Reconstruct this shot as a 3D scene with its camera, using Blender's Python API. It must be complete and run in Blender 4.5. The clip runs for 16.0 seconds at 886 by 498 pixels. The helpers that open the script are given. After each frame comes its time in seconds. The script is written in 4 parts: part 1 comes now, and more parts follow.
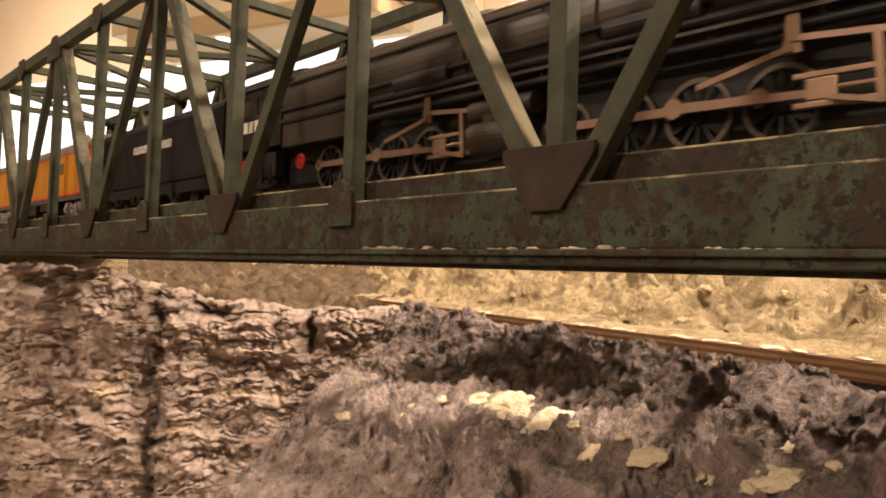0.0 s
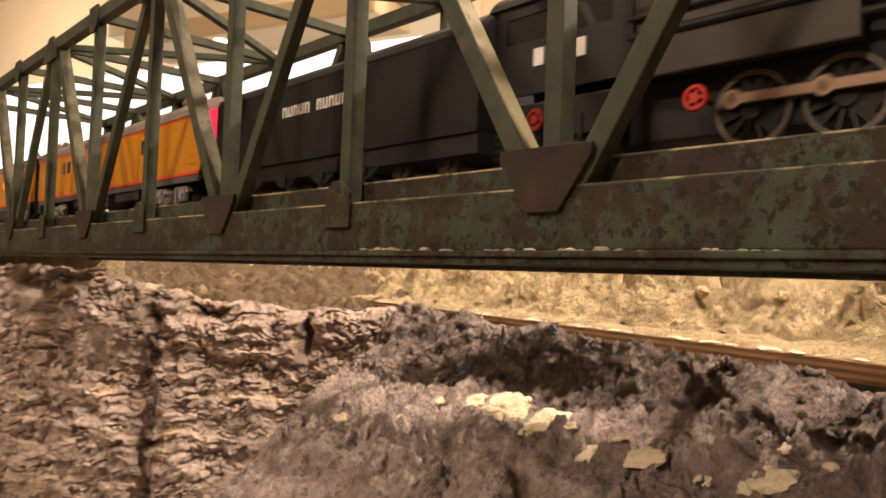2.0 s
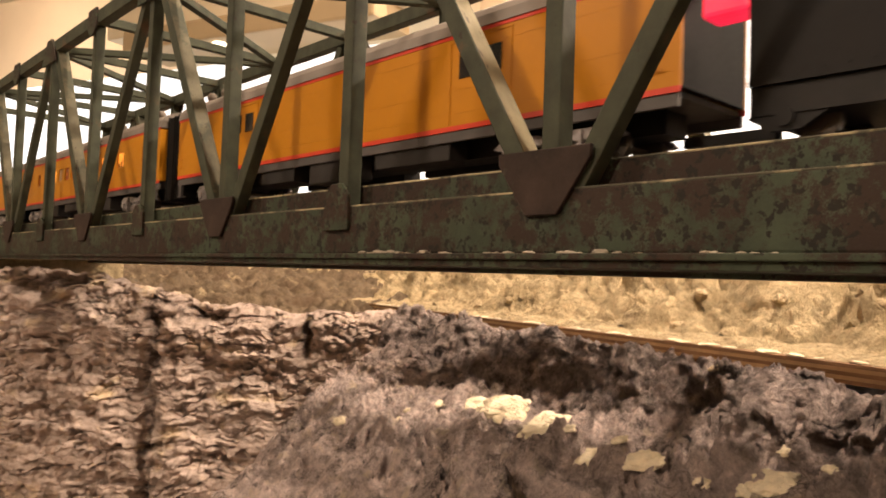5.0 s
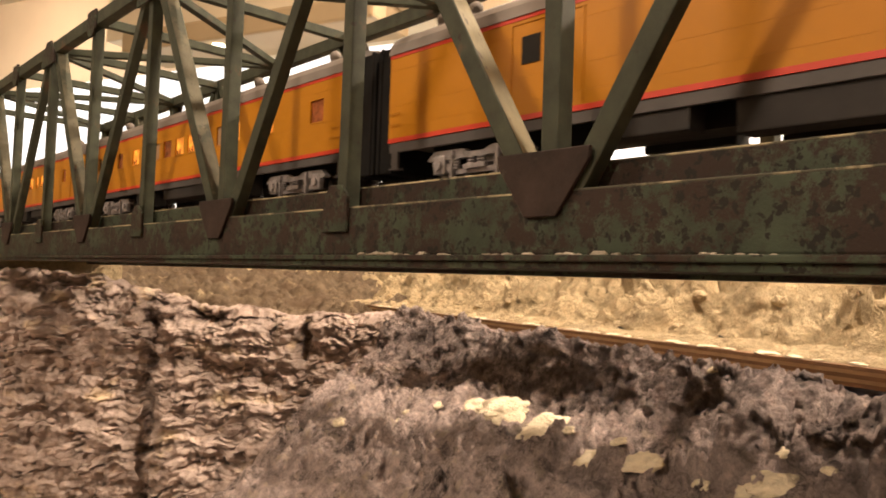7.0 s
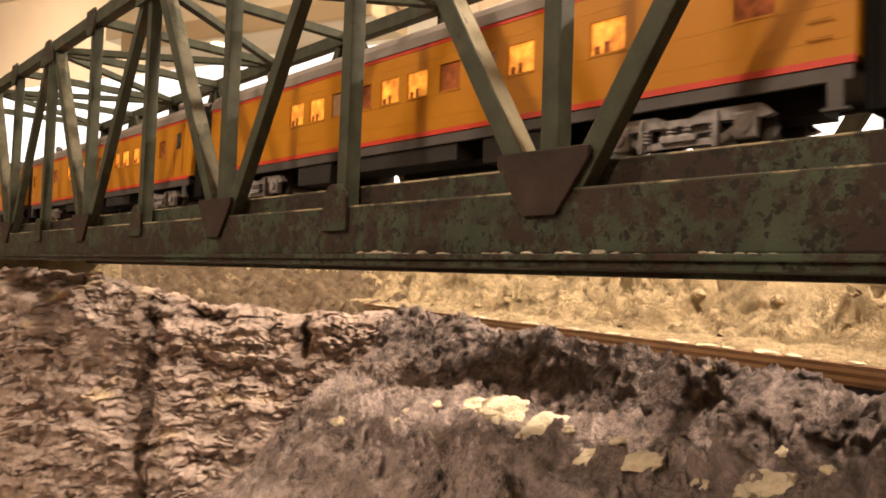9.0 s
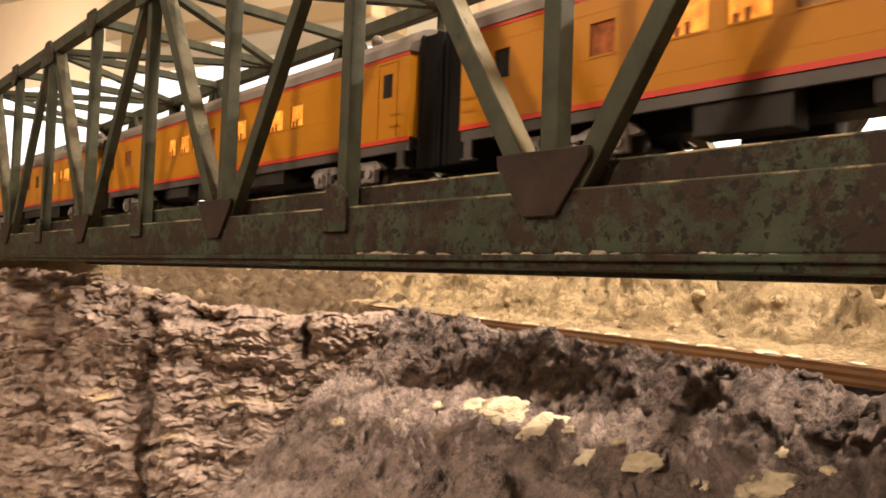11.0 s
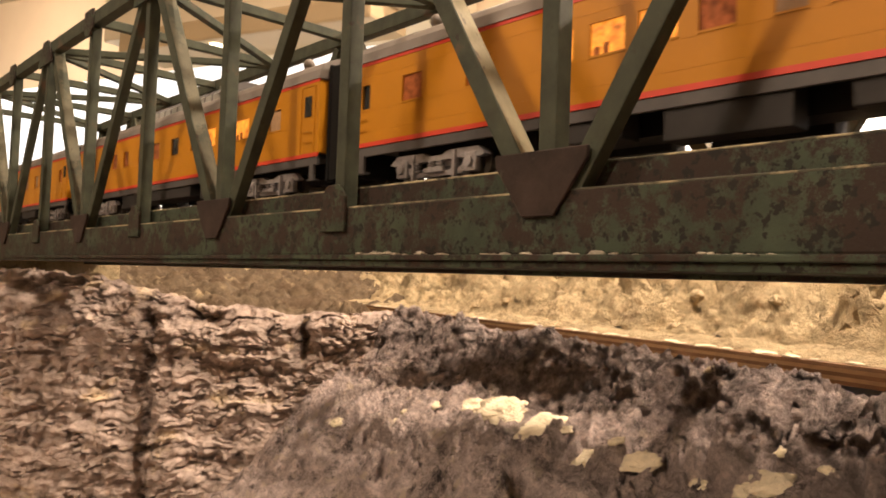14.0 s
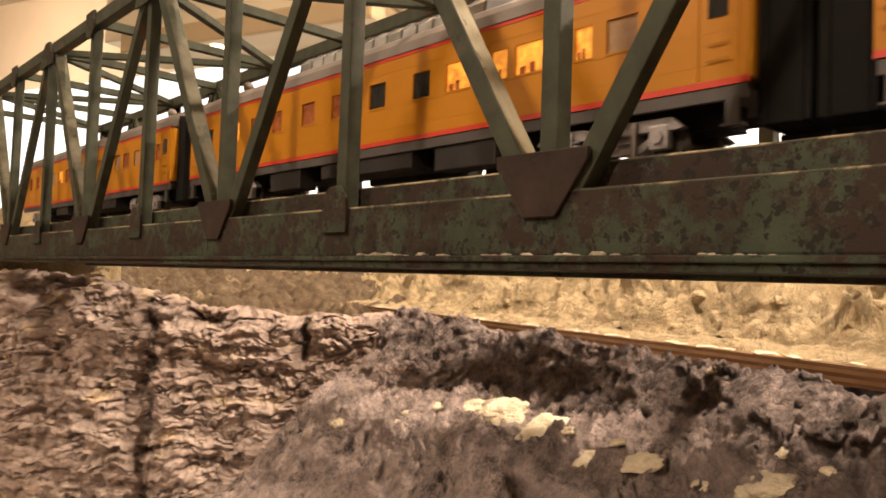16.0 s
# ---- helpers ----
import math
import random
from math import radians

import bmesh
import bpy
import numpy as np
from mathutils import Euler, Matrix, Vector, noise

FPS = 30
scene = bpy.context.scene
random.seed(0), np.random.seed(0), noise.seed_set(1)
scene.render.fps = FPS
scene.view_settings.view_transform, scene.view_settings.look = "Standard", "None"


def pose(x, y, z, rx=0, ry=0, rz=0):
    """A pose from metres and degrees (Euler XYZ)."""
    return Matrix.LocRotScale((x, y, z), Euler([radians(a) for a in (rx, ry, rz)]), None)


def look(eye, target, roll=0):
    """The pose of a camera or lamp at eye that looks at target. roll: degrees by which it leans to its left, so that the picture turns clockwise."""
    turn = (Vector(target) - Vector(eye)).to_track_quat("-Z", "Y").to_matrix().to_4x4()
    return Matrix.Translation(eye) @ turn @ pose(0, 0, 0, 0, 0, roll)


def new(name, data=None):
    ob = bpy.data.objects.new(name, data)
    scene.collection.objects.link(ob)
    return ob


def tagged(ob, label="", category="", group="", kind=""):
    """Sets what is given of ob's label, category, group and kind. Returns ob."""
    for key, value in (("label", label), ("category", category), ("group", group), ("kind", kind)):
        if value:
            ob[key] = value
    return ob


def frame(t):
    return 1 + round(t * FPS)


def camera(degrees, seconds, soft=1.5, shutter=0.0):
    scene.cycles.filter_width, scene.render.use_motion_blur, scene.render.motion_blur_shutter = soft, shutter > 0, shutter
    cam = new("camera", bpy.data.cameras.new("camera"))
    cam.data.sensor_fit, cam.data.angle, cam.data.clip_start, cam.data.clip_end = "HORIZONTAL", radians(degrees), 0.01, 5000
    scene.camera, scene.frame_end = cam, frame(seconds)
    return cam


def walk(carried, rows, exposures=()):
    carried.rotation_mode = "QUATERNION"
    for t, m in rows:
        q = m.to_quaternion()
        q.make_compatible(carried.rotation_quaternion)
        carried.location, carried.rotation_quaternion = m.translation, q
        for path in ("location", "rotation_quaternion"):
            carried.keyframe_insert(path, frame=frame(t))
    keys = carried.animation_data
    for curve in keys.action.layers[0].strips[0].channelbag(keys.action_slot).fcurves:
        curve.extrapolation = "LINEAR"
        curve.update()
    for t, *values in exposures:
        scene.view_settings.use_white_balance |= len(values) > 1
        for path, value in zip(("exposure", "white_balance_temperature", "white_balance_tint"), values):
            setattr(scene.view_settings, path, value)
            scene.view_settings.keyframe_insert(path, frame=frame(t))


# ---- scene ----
P = 0.146          # one truss panel
Z0 = 1.10          # underside of the gusset plates above the room floor
EYE = Vector((0.1962, -0.2342, 1.0742))
FW = Vector((-0.7369, 0.6760, 0.0))      # level way in which the camera faces
RT = Vector((0.6760, 0.7369, 0.0))


def aim(yaw, pitch, roll):
    a, b = radians(yaw), radians(pitch)
    way = Vector((-math.sin(a) * math.cos(b), math.cos(a) * math.cos(b), math.sin(b)))
    return look(EYE, EYE + way, roll)


cam = camera(61.12, 16.0, soft=1.8, shutter=0.4)
# seconds, yaw, pitch and roll: a phone laid on the scenery, settling slightly
SWAY = [(0, 47.77, 1.90, 2.04), (0.5, 47.76, 1.89, 2.03), (1, 47.69, 1.96, 2.04), (1.5, 47.62, 1.99, 2.05), (2, 47.57, 2.01, 2.05),
        (2.5, 47.59, 2.09, 2.04), (3, 47.62, 2.05, 2.03), (3.5, 47.70, 2.00, 2.03), (4, 47.60, 2.17, 2.03), (6.5, 47.45, 2.25, 2.02),
        (7, 47.43, 2.34, 2.02), (7.5, 47.31, 2.38, 2.02), (8, 47.37, 2.35, 2.02), (8.5, 47.37, 2.30, 2.01), (9, 47.37, 2.27, 2.02),
        (11.5, 47.37, 2.33, 1.99), (12, 47.33, 2.27, 2.00), (12.5, 47.31, 2.27, 2.00), (13, 47.31, 2.28, 1.99), (13.5, 47.30, 2.30, 1.98),
        (14, 47.26, 2.33, 1.98), (14.5, 47.30, 2.37, 1.97), (15, 47.35, 2.36, 1.96), (15.5, 47.34, 2.35, 1.96), (16, 47.35, 2.40, 1.95)]
walk(cam, [(t, aim(yaw, pitch, roll)) for t, yaw, pitch, roll in SWAY])
scene.view_settings.exposure = -0.18

# ---- light ----
world = bpy.data.worlds.new("world")
scene.world = world
world.use_nodes = True
world.node_tree.nodes["Background"].inputs[0].default_value = (1.0, 0.86, 0.68, 1)
world.node_tree.nodes["Background"].inputs[1].default_value = 0.12


def lamp(name, place, target, power, size, colour):
    data = bpy.data.lights.new(name, "AREA")
    data.shape, data.size, data.energy, data.color = "DISK", size, power, colour
    ob = new(name, data)
    ob.matrix_world = look(place, target)
    return ob


WARM = (1.0, 0.775, 0.585)
# the last one, out of view, is added to brighten the far wall
DOWNLIGHTS = [((-1.3, -1.45), (-0.2, 0.1, 1.0), 42, 0.34), ((0.8, 1.95), (0.0, 0.2, 1.0), 118, 0.10), ((0.35, 0.15), (-0.1, 0.1, 1.0), 66, 0.12),
              ((0.3, -2.8), (-0.1, 0.2, 0.9), 86, 0.30), ((-1.6, 1.5), (-1.3, 0.6, 1.0), 22, 0.12), ((-4.0, 0.2), (-6.2, 1.6, 1.9), 24, 0.12)]
for (lx, ly), aim_at, watts, size in DOWNLIGHTS:
    lamp("downlight_lamp", (lx, ly, 2.70), aim_at, watts, size, WARM)


# ---- materials ----
def material(name, colour, rough=0.6, metal=0.0, spread=0.15, scale=40.0, bump=0.1, fine=400.0, emit=0.0, second=None, mix=(0.45, 0.55),
             second_scale=25.0, second_rough=0.65, relief=0.0, base_rough=0.6, third=None, third_scale=120.0, third_mix=(0.60, 0.64), stretch=(1, 1, 1), bump_distance=0.001, coat=0.0, shine=0.5,
             darken=None, relief_depth=0.03):
    """A surface: base colour varied at two scales, up to two further colours in patches, fine relief."""
    m = bpy.data.materials.new(name)
    m.use_nodes = True
    nt = m.node_tree
    b = nt.nodes["Principled BSDF"]
    b.inputs["Roughness"].default_value, b.inputs["Metallic"].default_value = rough, metal
    b.inputs["Coat Weight"].default_value = coat
    b.inputs["Specular IOR Level"].default_value = shine
    co = nt.nodes.new("ShaderNodeTexCoord")
    mp = nt.nodes.new("ShaderNodeMapping")
    mp.inputs["Scale"].default_value = stretch
    nt.links.new(co.outputs["Object"], mp.inputs[0])

    def tex(s, detail=5.0, rough_=0.6):
        n = nt.nodes.new("ShaderNodeTexNoise")
        n.inputs["Scale"].default_value, n.inputs["Detail"].default_value, n.inputs["Roughness"].default_value = s, detail, rough_
        nt.links.new(mp.outputs[0], n.inputs["Vector"])
        return n.outputs["Fac"]

    def ramp(fac, a, c):
        n = nt.nodes.new("ShaderNodeMapRange")
        n.inputs[1].default_value, n.inputs[2].default_value = a, c
        nt.links.new(fac, n.inputs[0])
        return n.outputs[0]

    def blend(fac, a, c):
        n = nt.nodes.new("ShaderNodeMix")
        n.data_type = "RGBA"
        nt.links.new(fac, n.inputs["Factor"])
        for sock, v in ((n.inputs[6], a), (n.inputs[7], c)):
            if isinstance(v, tuple):
                sock.default_value = (*v, 1)
            else:
                nt.links.new(v, sock)
        return n.outputs[2]

    lo = tuple(c * (1 - spread) for c in colour)
    hi = tuple(min(1, c * (1 + spread)) for c in colour)
    col = blend(ramp(tex(scale, 9.0, base_rough), 0.3, 0.7), lo, hi)
    grain = tex(fine, 3.0)
    if second:
        col = blend(ramp(tex(second_scale, 10.0, second_rough), *mix), col, second)
    if third:
        col = blend(ramp(tex(third_scale, 4.0, 0.6), *third_mix), col, third)
    if darken:
        # a further, darker colour where the mesh's own layer of that name says
        layer, dark_colour = darken
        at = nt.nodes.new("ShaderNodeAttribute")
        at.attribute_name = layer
        dark_mask = nt.nodes.new("ShaderNodeMath")
        dark_mask.operation = "MULTIPLY_ADD"
        nt.links.new(tex(70, 8.0, 0.7), dark_mask.inputs[0])
        dark_mask.inputs[1].default_value = 1.6
        nt.links.new(at.outputs["Fac"], dark_mask.inputs[2])
        col = blend(ramp(dark_mask.outputs[0], 1.15, 1.55), col, dark_colour)
    nt.links.new(col, b.inputs["Base Color"])
    r = nt.nodes.new("ShaderNodeMapRange")
    r.inputs[3].default_value, r.inputs[4].default_value = max(0.02, rough - 0.12), min(1.0, rough + 0.12)
    nt.links.new(grain, r.inputs[0])
    nt.links.new(r.outputs[0], b.inputs["Roughness"])
    if bump:
        bp = nt.nodes.new("ShaderNodeBump")
        bp.inputs["Strength"].default_value, bp.inputs["Distance"].default_value = bump, bump_distance
        if relief:
            bp.inputs["Distance"].default_value = relief_depth
            nt.links.new(tex(relief, 12.0, 0.72), bp.inputs["Height"])
        else:
            nt.links.new(grain, bp.inputs["Height"])
        nt.links.new(bp.outputs[0], b.inputs["Normal"])
    if emit:
        b.inputs["Emission Strength"].default_value = emit
        nt.links.new(col, b.inputs["Emission Color"])
    return m


GREEN = material("weathered_green_paint", (0.040, 0.052, 0.033), 0.66, shine=0.22, spread=0.4, scale=34, bump=0.14, fine=900, second=(0.029, 0.018, 0.013),
                 mix=(0.475, 0.52), second_scale=19, second_rough=0.84, third=(0.014, 0.012, 0.009), third_scale=240, third_mix=(0.555, 0.60))
MEMBER = material("grey_green_member_paint", (0.042, 0.047, 0.031), 0.66, shine=0.22, spread=0.35, scale=60, bump=0.12, fine=900, second=(0.085, 0.055, 0.034),
                  mix=(0.60, 0.68), second_scale=30, third=(0.035, 0.028, 0.02), third_scale=150, third_mix=(0.66, 0.70))
RUST = material("rust_brown_paint", (0.029, 0.019, 0.015), 0.72, shine=0.2, spread=0.4, scale=60, bump=0.12, fine=900, second=(0.058, 0.055, 0.038),
                mix=(0.58, 0.63), second_scale=55, third=(0.03, 0.022, 0.016), third_scale=180, third_mix=(0.64, 0.68))
# two paler tones for the diagonals' upper faces, with the light on them included
LIT_WOOD = material("pale_lit_wood", (0.18, 0.155, 0.09), 0.7, spread=0.3, scale=90, bump=0.25, fine=700, stretch=(1, 1, 0.3),
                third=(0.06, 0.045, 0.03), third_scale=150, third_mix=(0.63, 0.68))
LIT_GREEN = material("pale_lit_grey_green", (0.085, 0.078, 0.052), 0.72, shine=0.2, spread=0.35, scale=70, bump=0.15, fine=800, second=(0.045, 0.048, 0.033),
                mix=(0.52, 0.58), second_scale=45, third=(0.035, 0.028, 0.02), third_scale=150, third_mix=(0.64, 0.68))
# pale, broken tone of the highlight painted on the chord plates' top edges
EDGE_LIGHT = material("pale_edge_highlight", (0.40, 0.34, 0.20), 0.7, spread=0.3, scale=60, bump=0.2, fine=700, second=(0.06, 0.058, 0.036), mix=(0.46, 0.54), second_scale=30)
UNDER = material("sooty_underframe_paint", (0.026, 0.023, 0.021), 0.65, spread=0.3, bump=0.08, shine=0.25)
STEEL_DARK = material("dark_rail_steel", (0.10, 0.085, 0.07), 0.4, 0.7, bump=0.05)
TIE = material("creosoted_tie_wood", (0.06, 0.045, 0.035), 0.8, spread=0.3, scale=120, bump=0.3)
YELLOW = material("armour_yellow_paint", (0.45, 0.182, 0.007), 0.45, spread=0.08, scale=14, bump=0.03, fine=300, coat=0.06, shine=0.3)
RED = material("red_stripe_paint", (0.55, 0.045, 0.02), 0.45, spread=0.06, bump=0.02)
CAR_GREY = material("dark_grey_underframe_paint", (0.068, 0.060, 0.056), 0.6, spread=0.25, bump=0.05)
ROOF = material("dusty_grey_roof_paint", (0.135, 0.112, 0.092), 0.65, spread=0.25, scale=25, bump=0.08)
BLACK = material("sooty_black_paint", (0.010, 0.009, 0.0085), 0.55, shine=0.25, spread=0.3, bump=0.06)
TENDER_BLACK = material("dull_black_tender_paint", (0.009, 0.008, 0.0075), 0.62, shine=0.2, spread=0.2, scale=20, bump=0.04)
BOILER = material("grey_black_boiler_paint", (0.034, 0.027, 0.021), 0.45, 0.1, shine=0.35, spread=0.25, scale=25, bump=0.05)
ROD = material("copper_brown_rod_metal", (0.28, 0.185, 0.135), 0.38, 0.75, spread=0.2, bump=0.05)
NICKEL = material("bright_nickel_metal", (0.75, 0.72, 0.68), 0.25, 0.95, spread=0.1, bump=0.03)
TRUCK = material("silver_grey_truck_paint", (0.29, 0.265, 0.26), 0.45, 0.25, spread=0.3, scale=150, bump=0.1, second=(0.10, 0.09, 0.085),
                 mix=(0.55, 0.7), second_scale=180)
RUBBER = material("black_diaphragm_rubber", (0.008, 0.0075, 0.007), 0.8, shine=0.12, spread=0.3, bump=0.1)
LETTER = material("white_lettering_paint", (0.72, 0.70, 0.66), 0.5, spread=0.05, bump=0.0)
VALVE = material("bright_red_valve_wheel", (0.42, 0.018, 0.012), 0.4, spread=0.08, bump=0.02)
WINDOW_LIT = material("warm_lit_window", (0.95, 0.25, 0.03), 0.3, spread=0.65, scale=140, bump=0.0, emit=1.15)
WINDOW_DIM = material("dim_interior_window", (0.30, 0.09, 0.03), 0.2, spread=0.6, scale=160, bump=0.0)
CURTAIN = material("tan_window_blind", (0.33, 0.20, 0.10), 0.7, spread=0.2, scale=200, bump=0.0)
MARKER = material("red_marker_glow", (1.0, 0.02, 0.06), 0.4, spread=0.2, scale=60, bump=0.0, emit=1.2)
GLASS_DARK = material("dark_window_glass", (0.02, 0.02, 0.02), 0.08, spread=0.2, bump=0.0, coat=0.5)
DOME_GLASS = material("pale_dome_glass", (0.45, 0.45, 0.42), 0.1, 0.2, spread=0.2, scale=60, bump=0.0, coat=0.6)
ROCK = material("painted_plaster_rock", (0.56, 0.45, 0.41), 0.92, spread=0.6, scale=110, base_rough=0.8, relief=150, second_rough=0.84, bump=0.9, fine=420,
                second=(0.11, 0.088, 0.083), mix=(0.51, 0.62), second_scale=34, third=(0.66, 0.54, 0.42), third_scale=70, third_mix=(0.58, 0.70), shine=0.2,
                darken=("darkness", (0.13, 0.107, 0.104)), relief_depth=0.022)
# the cliff's darker layer puts the shade of its clefts into the colour
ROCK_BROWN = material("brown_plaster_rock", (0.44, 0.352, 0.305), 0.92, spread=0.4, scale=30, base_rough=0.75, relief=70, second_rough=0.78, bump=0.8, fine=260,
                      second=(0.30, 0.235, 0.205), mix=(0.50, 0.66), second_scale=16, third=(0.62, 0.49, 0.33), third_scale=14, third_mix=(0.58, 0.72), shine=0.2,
                      stretch=(1, 1, 1.9), darken=("darkness", (0.13, 0.10, 0.088)), relief_depth=0.007)
PLASTER = material("cream_plaster_rubble", (0.58, 0.455, 0.275), 0.92, spread=0.4, scale=40, base_rough=0.75, relief=110, second_rough=0.84, bump=0.9, fine=300,
                   second=(0.22, 0.15, 0.08), mix=(0.53, 0.66), second_scale=17, shine=0.2, relief_depth=0.022)
EARTH = material("tan_plaster_earth", (0.17, 0.125, 0.08), 0.92, spread=0.45, scale=40, base_rough=0.72, relief=60, second_rough=0.78, bump=0.8, fine=300,
                 second=(0.13, 0.088, 0.055), mix=(0.47, 0.62), second_scale=13, third=(0.40, 0.31, 0.19), third_scale=20, third_mix=(0.60, 0.70), shine=0.2,
                 relief_depth=0.02)
CHIP = material("cream_plaster_chip", (0.76, 0.655, 0.475), 0.9, spread=0.16, scale=2, bump=0.4, fine=7, bump_distance=0.04, shine=0.2)
STONE = material("cream_plaster_stone", (0.44, 0.345, 0.21), 0.9, spread=0.35, scale=3, bump=0.5, fine=14, bump_distance=0.003)
PLY = material("brown_plywood_edge", (0.20, 0.105, 0.045), 0.75, spread=0.3, scale=40, bump=0.3, fine=300, stretch=(1, 1, 6))
PLY_PALE = material("pale_plywood_ply", (0.40, 0.26, 0.13), 0.75, spread=0.25, scale=40, bump=0.3, fine=300)
WALL = material("beige_wall_paint", (0.68, 0.55, 0.39), 0.85, spread=0.04, scale=3, bump=0.05, fine=120)
CEILING = material("cream_ceiling_paint", (0.68, 0.59, 0.43), 0.85, spread=0.04, scale=3, bump=0.05, fine=120)
BEAM = material("tan_soffit_paint", (0.42, 0.32, 0.19), 0.8, spread=0.05, scale=4, bump=0.05)
FLOOR = material("grey_brown_carpet", (0.14, 0.12, 0.10), 0.95, spread=0.2, scale=60, bump=0.3)
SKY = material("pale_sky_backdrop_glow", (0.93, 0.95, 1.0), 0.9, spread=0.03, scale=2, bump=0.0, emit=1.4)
LAMP_GLOW = material("downlight_diffuser_glow", (1.0, 0.85, 0.6), 0.5, spread=0.02, bump=0.0, emit=6.0)
FLUFF = material("pale_dust_and_glue", (0.30, 0.26, 0.20), 0.9, spread=0.2, scale=200, bump=0.5)


# ---- mesh helpers ----
def box(bm, x0, y0, z0, x1, y1, z1, bevel=0.0):
    r = bmesh.ops.create_cube(bm, size=1.0)
    m = Matrix.Translation(((x0 + x1) / 2, (y0 + y1) / 2, (z0 + z1) / 2)) @ Matrix.Diagonal((abs(x1 - x0), abs(y1 - y0), abs(z1 - z0), 1))
    bmesh.ops.transform(bm, matrix=m, verts=r["verts"])
    if bevel:
        edges = list({e for v in r["verts"] for e in v.link_edges})
        bmesh.ops.bevel(bm, geom=edges, offset=bevel, segments=2, affect="EDGES", profile=0.6)
    return bm


def bar(bm, a, b, wide, deep, side=(0, 1, 0), bevel=0.0):
    """A straight square bar from a to b; deep is measured along side."""
    a, b = Vector(a), Vector(b)
    d = (b - a).normalized()
    s = Vector(side)
    s = (s - d * s.dot(d)).normalized()
    w = s.cross(d)
    r = bmesh.ops.create_cube(bm, size=1.0)
    rot = Matrix((w, s, d)).transposed().to_4x4()
    bmesh.ops.transform(bm, matrix=Matrix.Translation((a + b) / 2) @ rot @ Matrix.Diagonal((wide, deep, (b - a).length, 1)), verts=r["verts"])
    if bevel:
        edges = list({e for v in r["verts"] for e in v.link_edges})
        bmesh.ops.bevel(bm, geom=edges, offset=bevel, segments=2, affect="EDGES", profile=0.6)
    return bm


def tube(bm, a, b, r1, r2=None, n=16):
    a, b = Vector(a), Vector(b)
    d = b - a
    rot = d.to_track_quat("Z", "Y").to_matrix().to_4x4()
    bmesh.ops.create_cone(bm, cap_ends=True, segments=n, radius1=r1, radius2=r1 if r2 is None else r2, depth=d.length,
                          matrix=Matrix.Translation((a + b) / 2) @ rot)
    return bm


def prism(bm, outline, y0, y1):
    """A flat plate: an outline in x and z, from y0 to y1."""
    f = [bm.verts.new((x, y0, z)) for x, z in outline]
    g = [bm.verts.new((x, y1, z)) for x, z in outline]
    n = len(f)
    bm.faces.new(f)
    bm.faces.new(g[::-1])
    for i in range(n):
        bm.faces.new((f[i], g[i], g[(i + 1) % n], f[(i + 1) % n])[::-1])
    bmesh.ops.recalc_face_normals(bm, faces=bm.faces[:])
    return bm


def extrude_x(bm, outline, x0, x1):
    """A long form: an outline in y and z, from x0 to x1."""
    f = [bm.verts.new((x0, y, z)) for y, z in outline]
    g = [bm.verts.new((x1, y, z)) for y, z in outline]
    n = len(f)
    bm.faces.new(f)
    bm.faces.new(g)
    for i in range(n):
        bm.faces.new((f[i], g[i], g[(i + 1) % n], f[(i + 1) % n]))
    bmesh.ops.recalc_face_normals(bm, faces=bm.faces[:])
    return bm


def mesh_of(name, bm, mat, smooth=False):
    me = bpy.data.meshes.new(name)
    bm.to_mesh(me)
    bm.free()
    me.materials.append(mat)
    if smooth:
        me.shade_smooth()
    return me


def part(name, bm, mat, parent=None, label="", smooth=False):
    ob = new(name, mesh_of(name, bm, mat, smooth))
    if parent:
        ob.parent = parent
    return tagged(ob, label)


def shared(name, me, parent, at=(0, 0, 0), m=None):
    ob = new(name, me)
    ob.parent = parent
    ob.matrix_local = m if m is not None else Matrix.Translation(at)
    return ob


def empty(name, at=(0, 0, 0)):
    ob = new(name)
    ob.empty_display_size = 0.05
    ob.location = at
    return ob


def B():
    return bmesh.new()


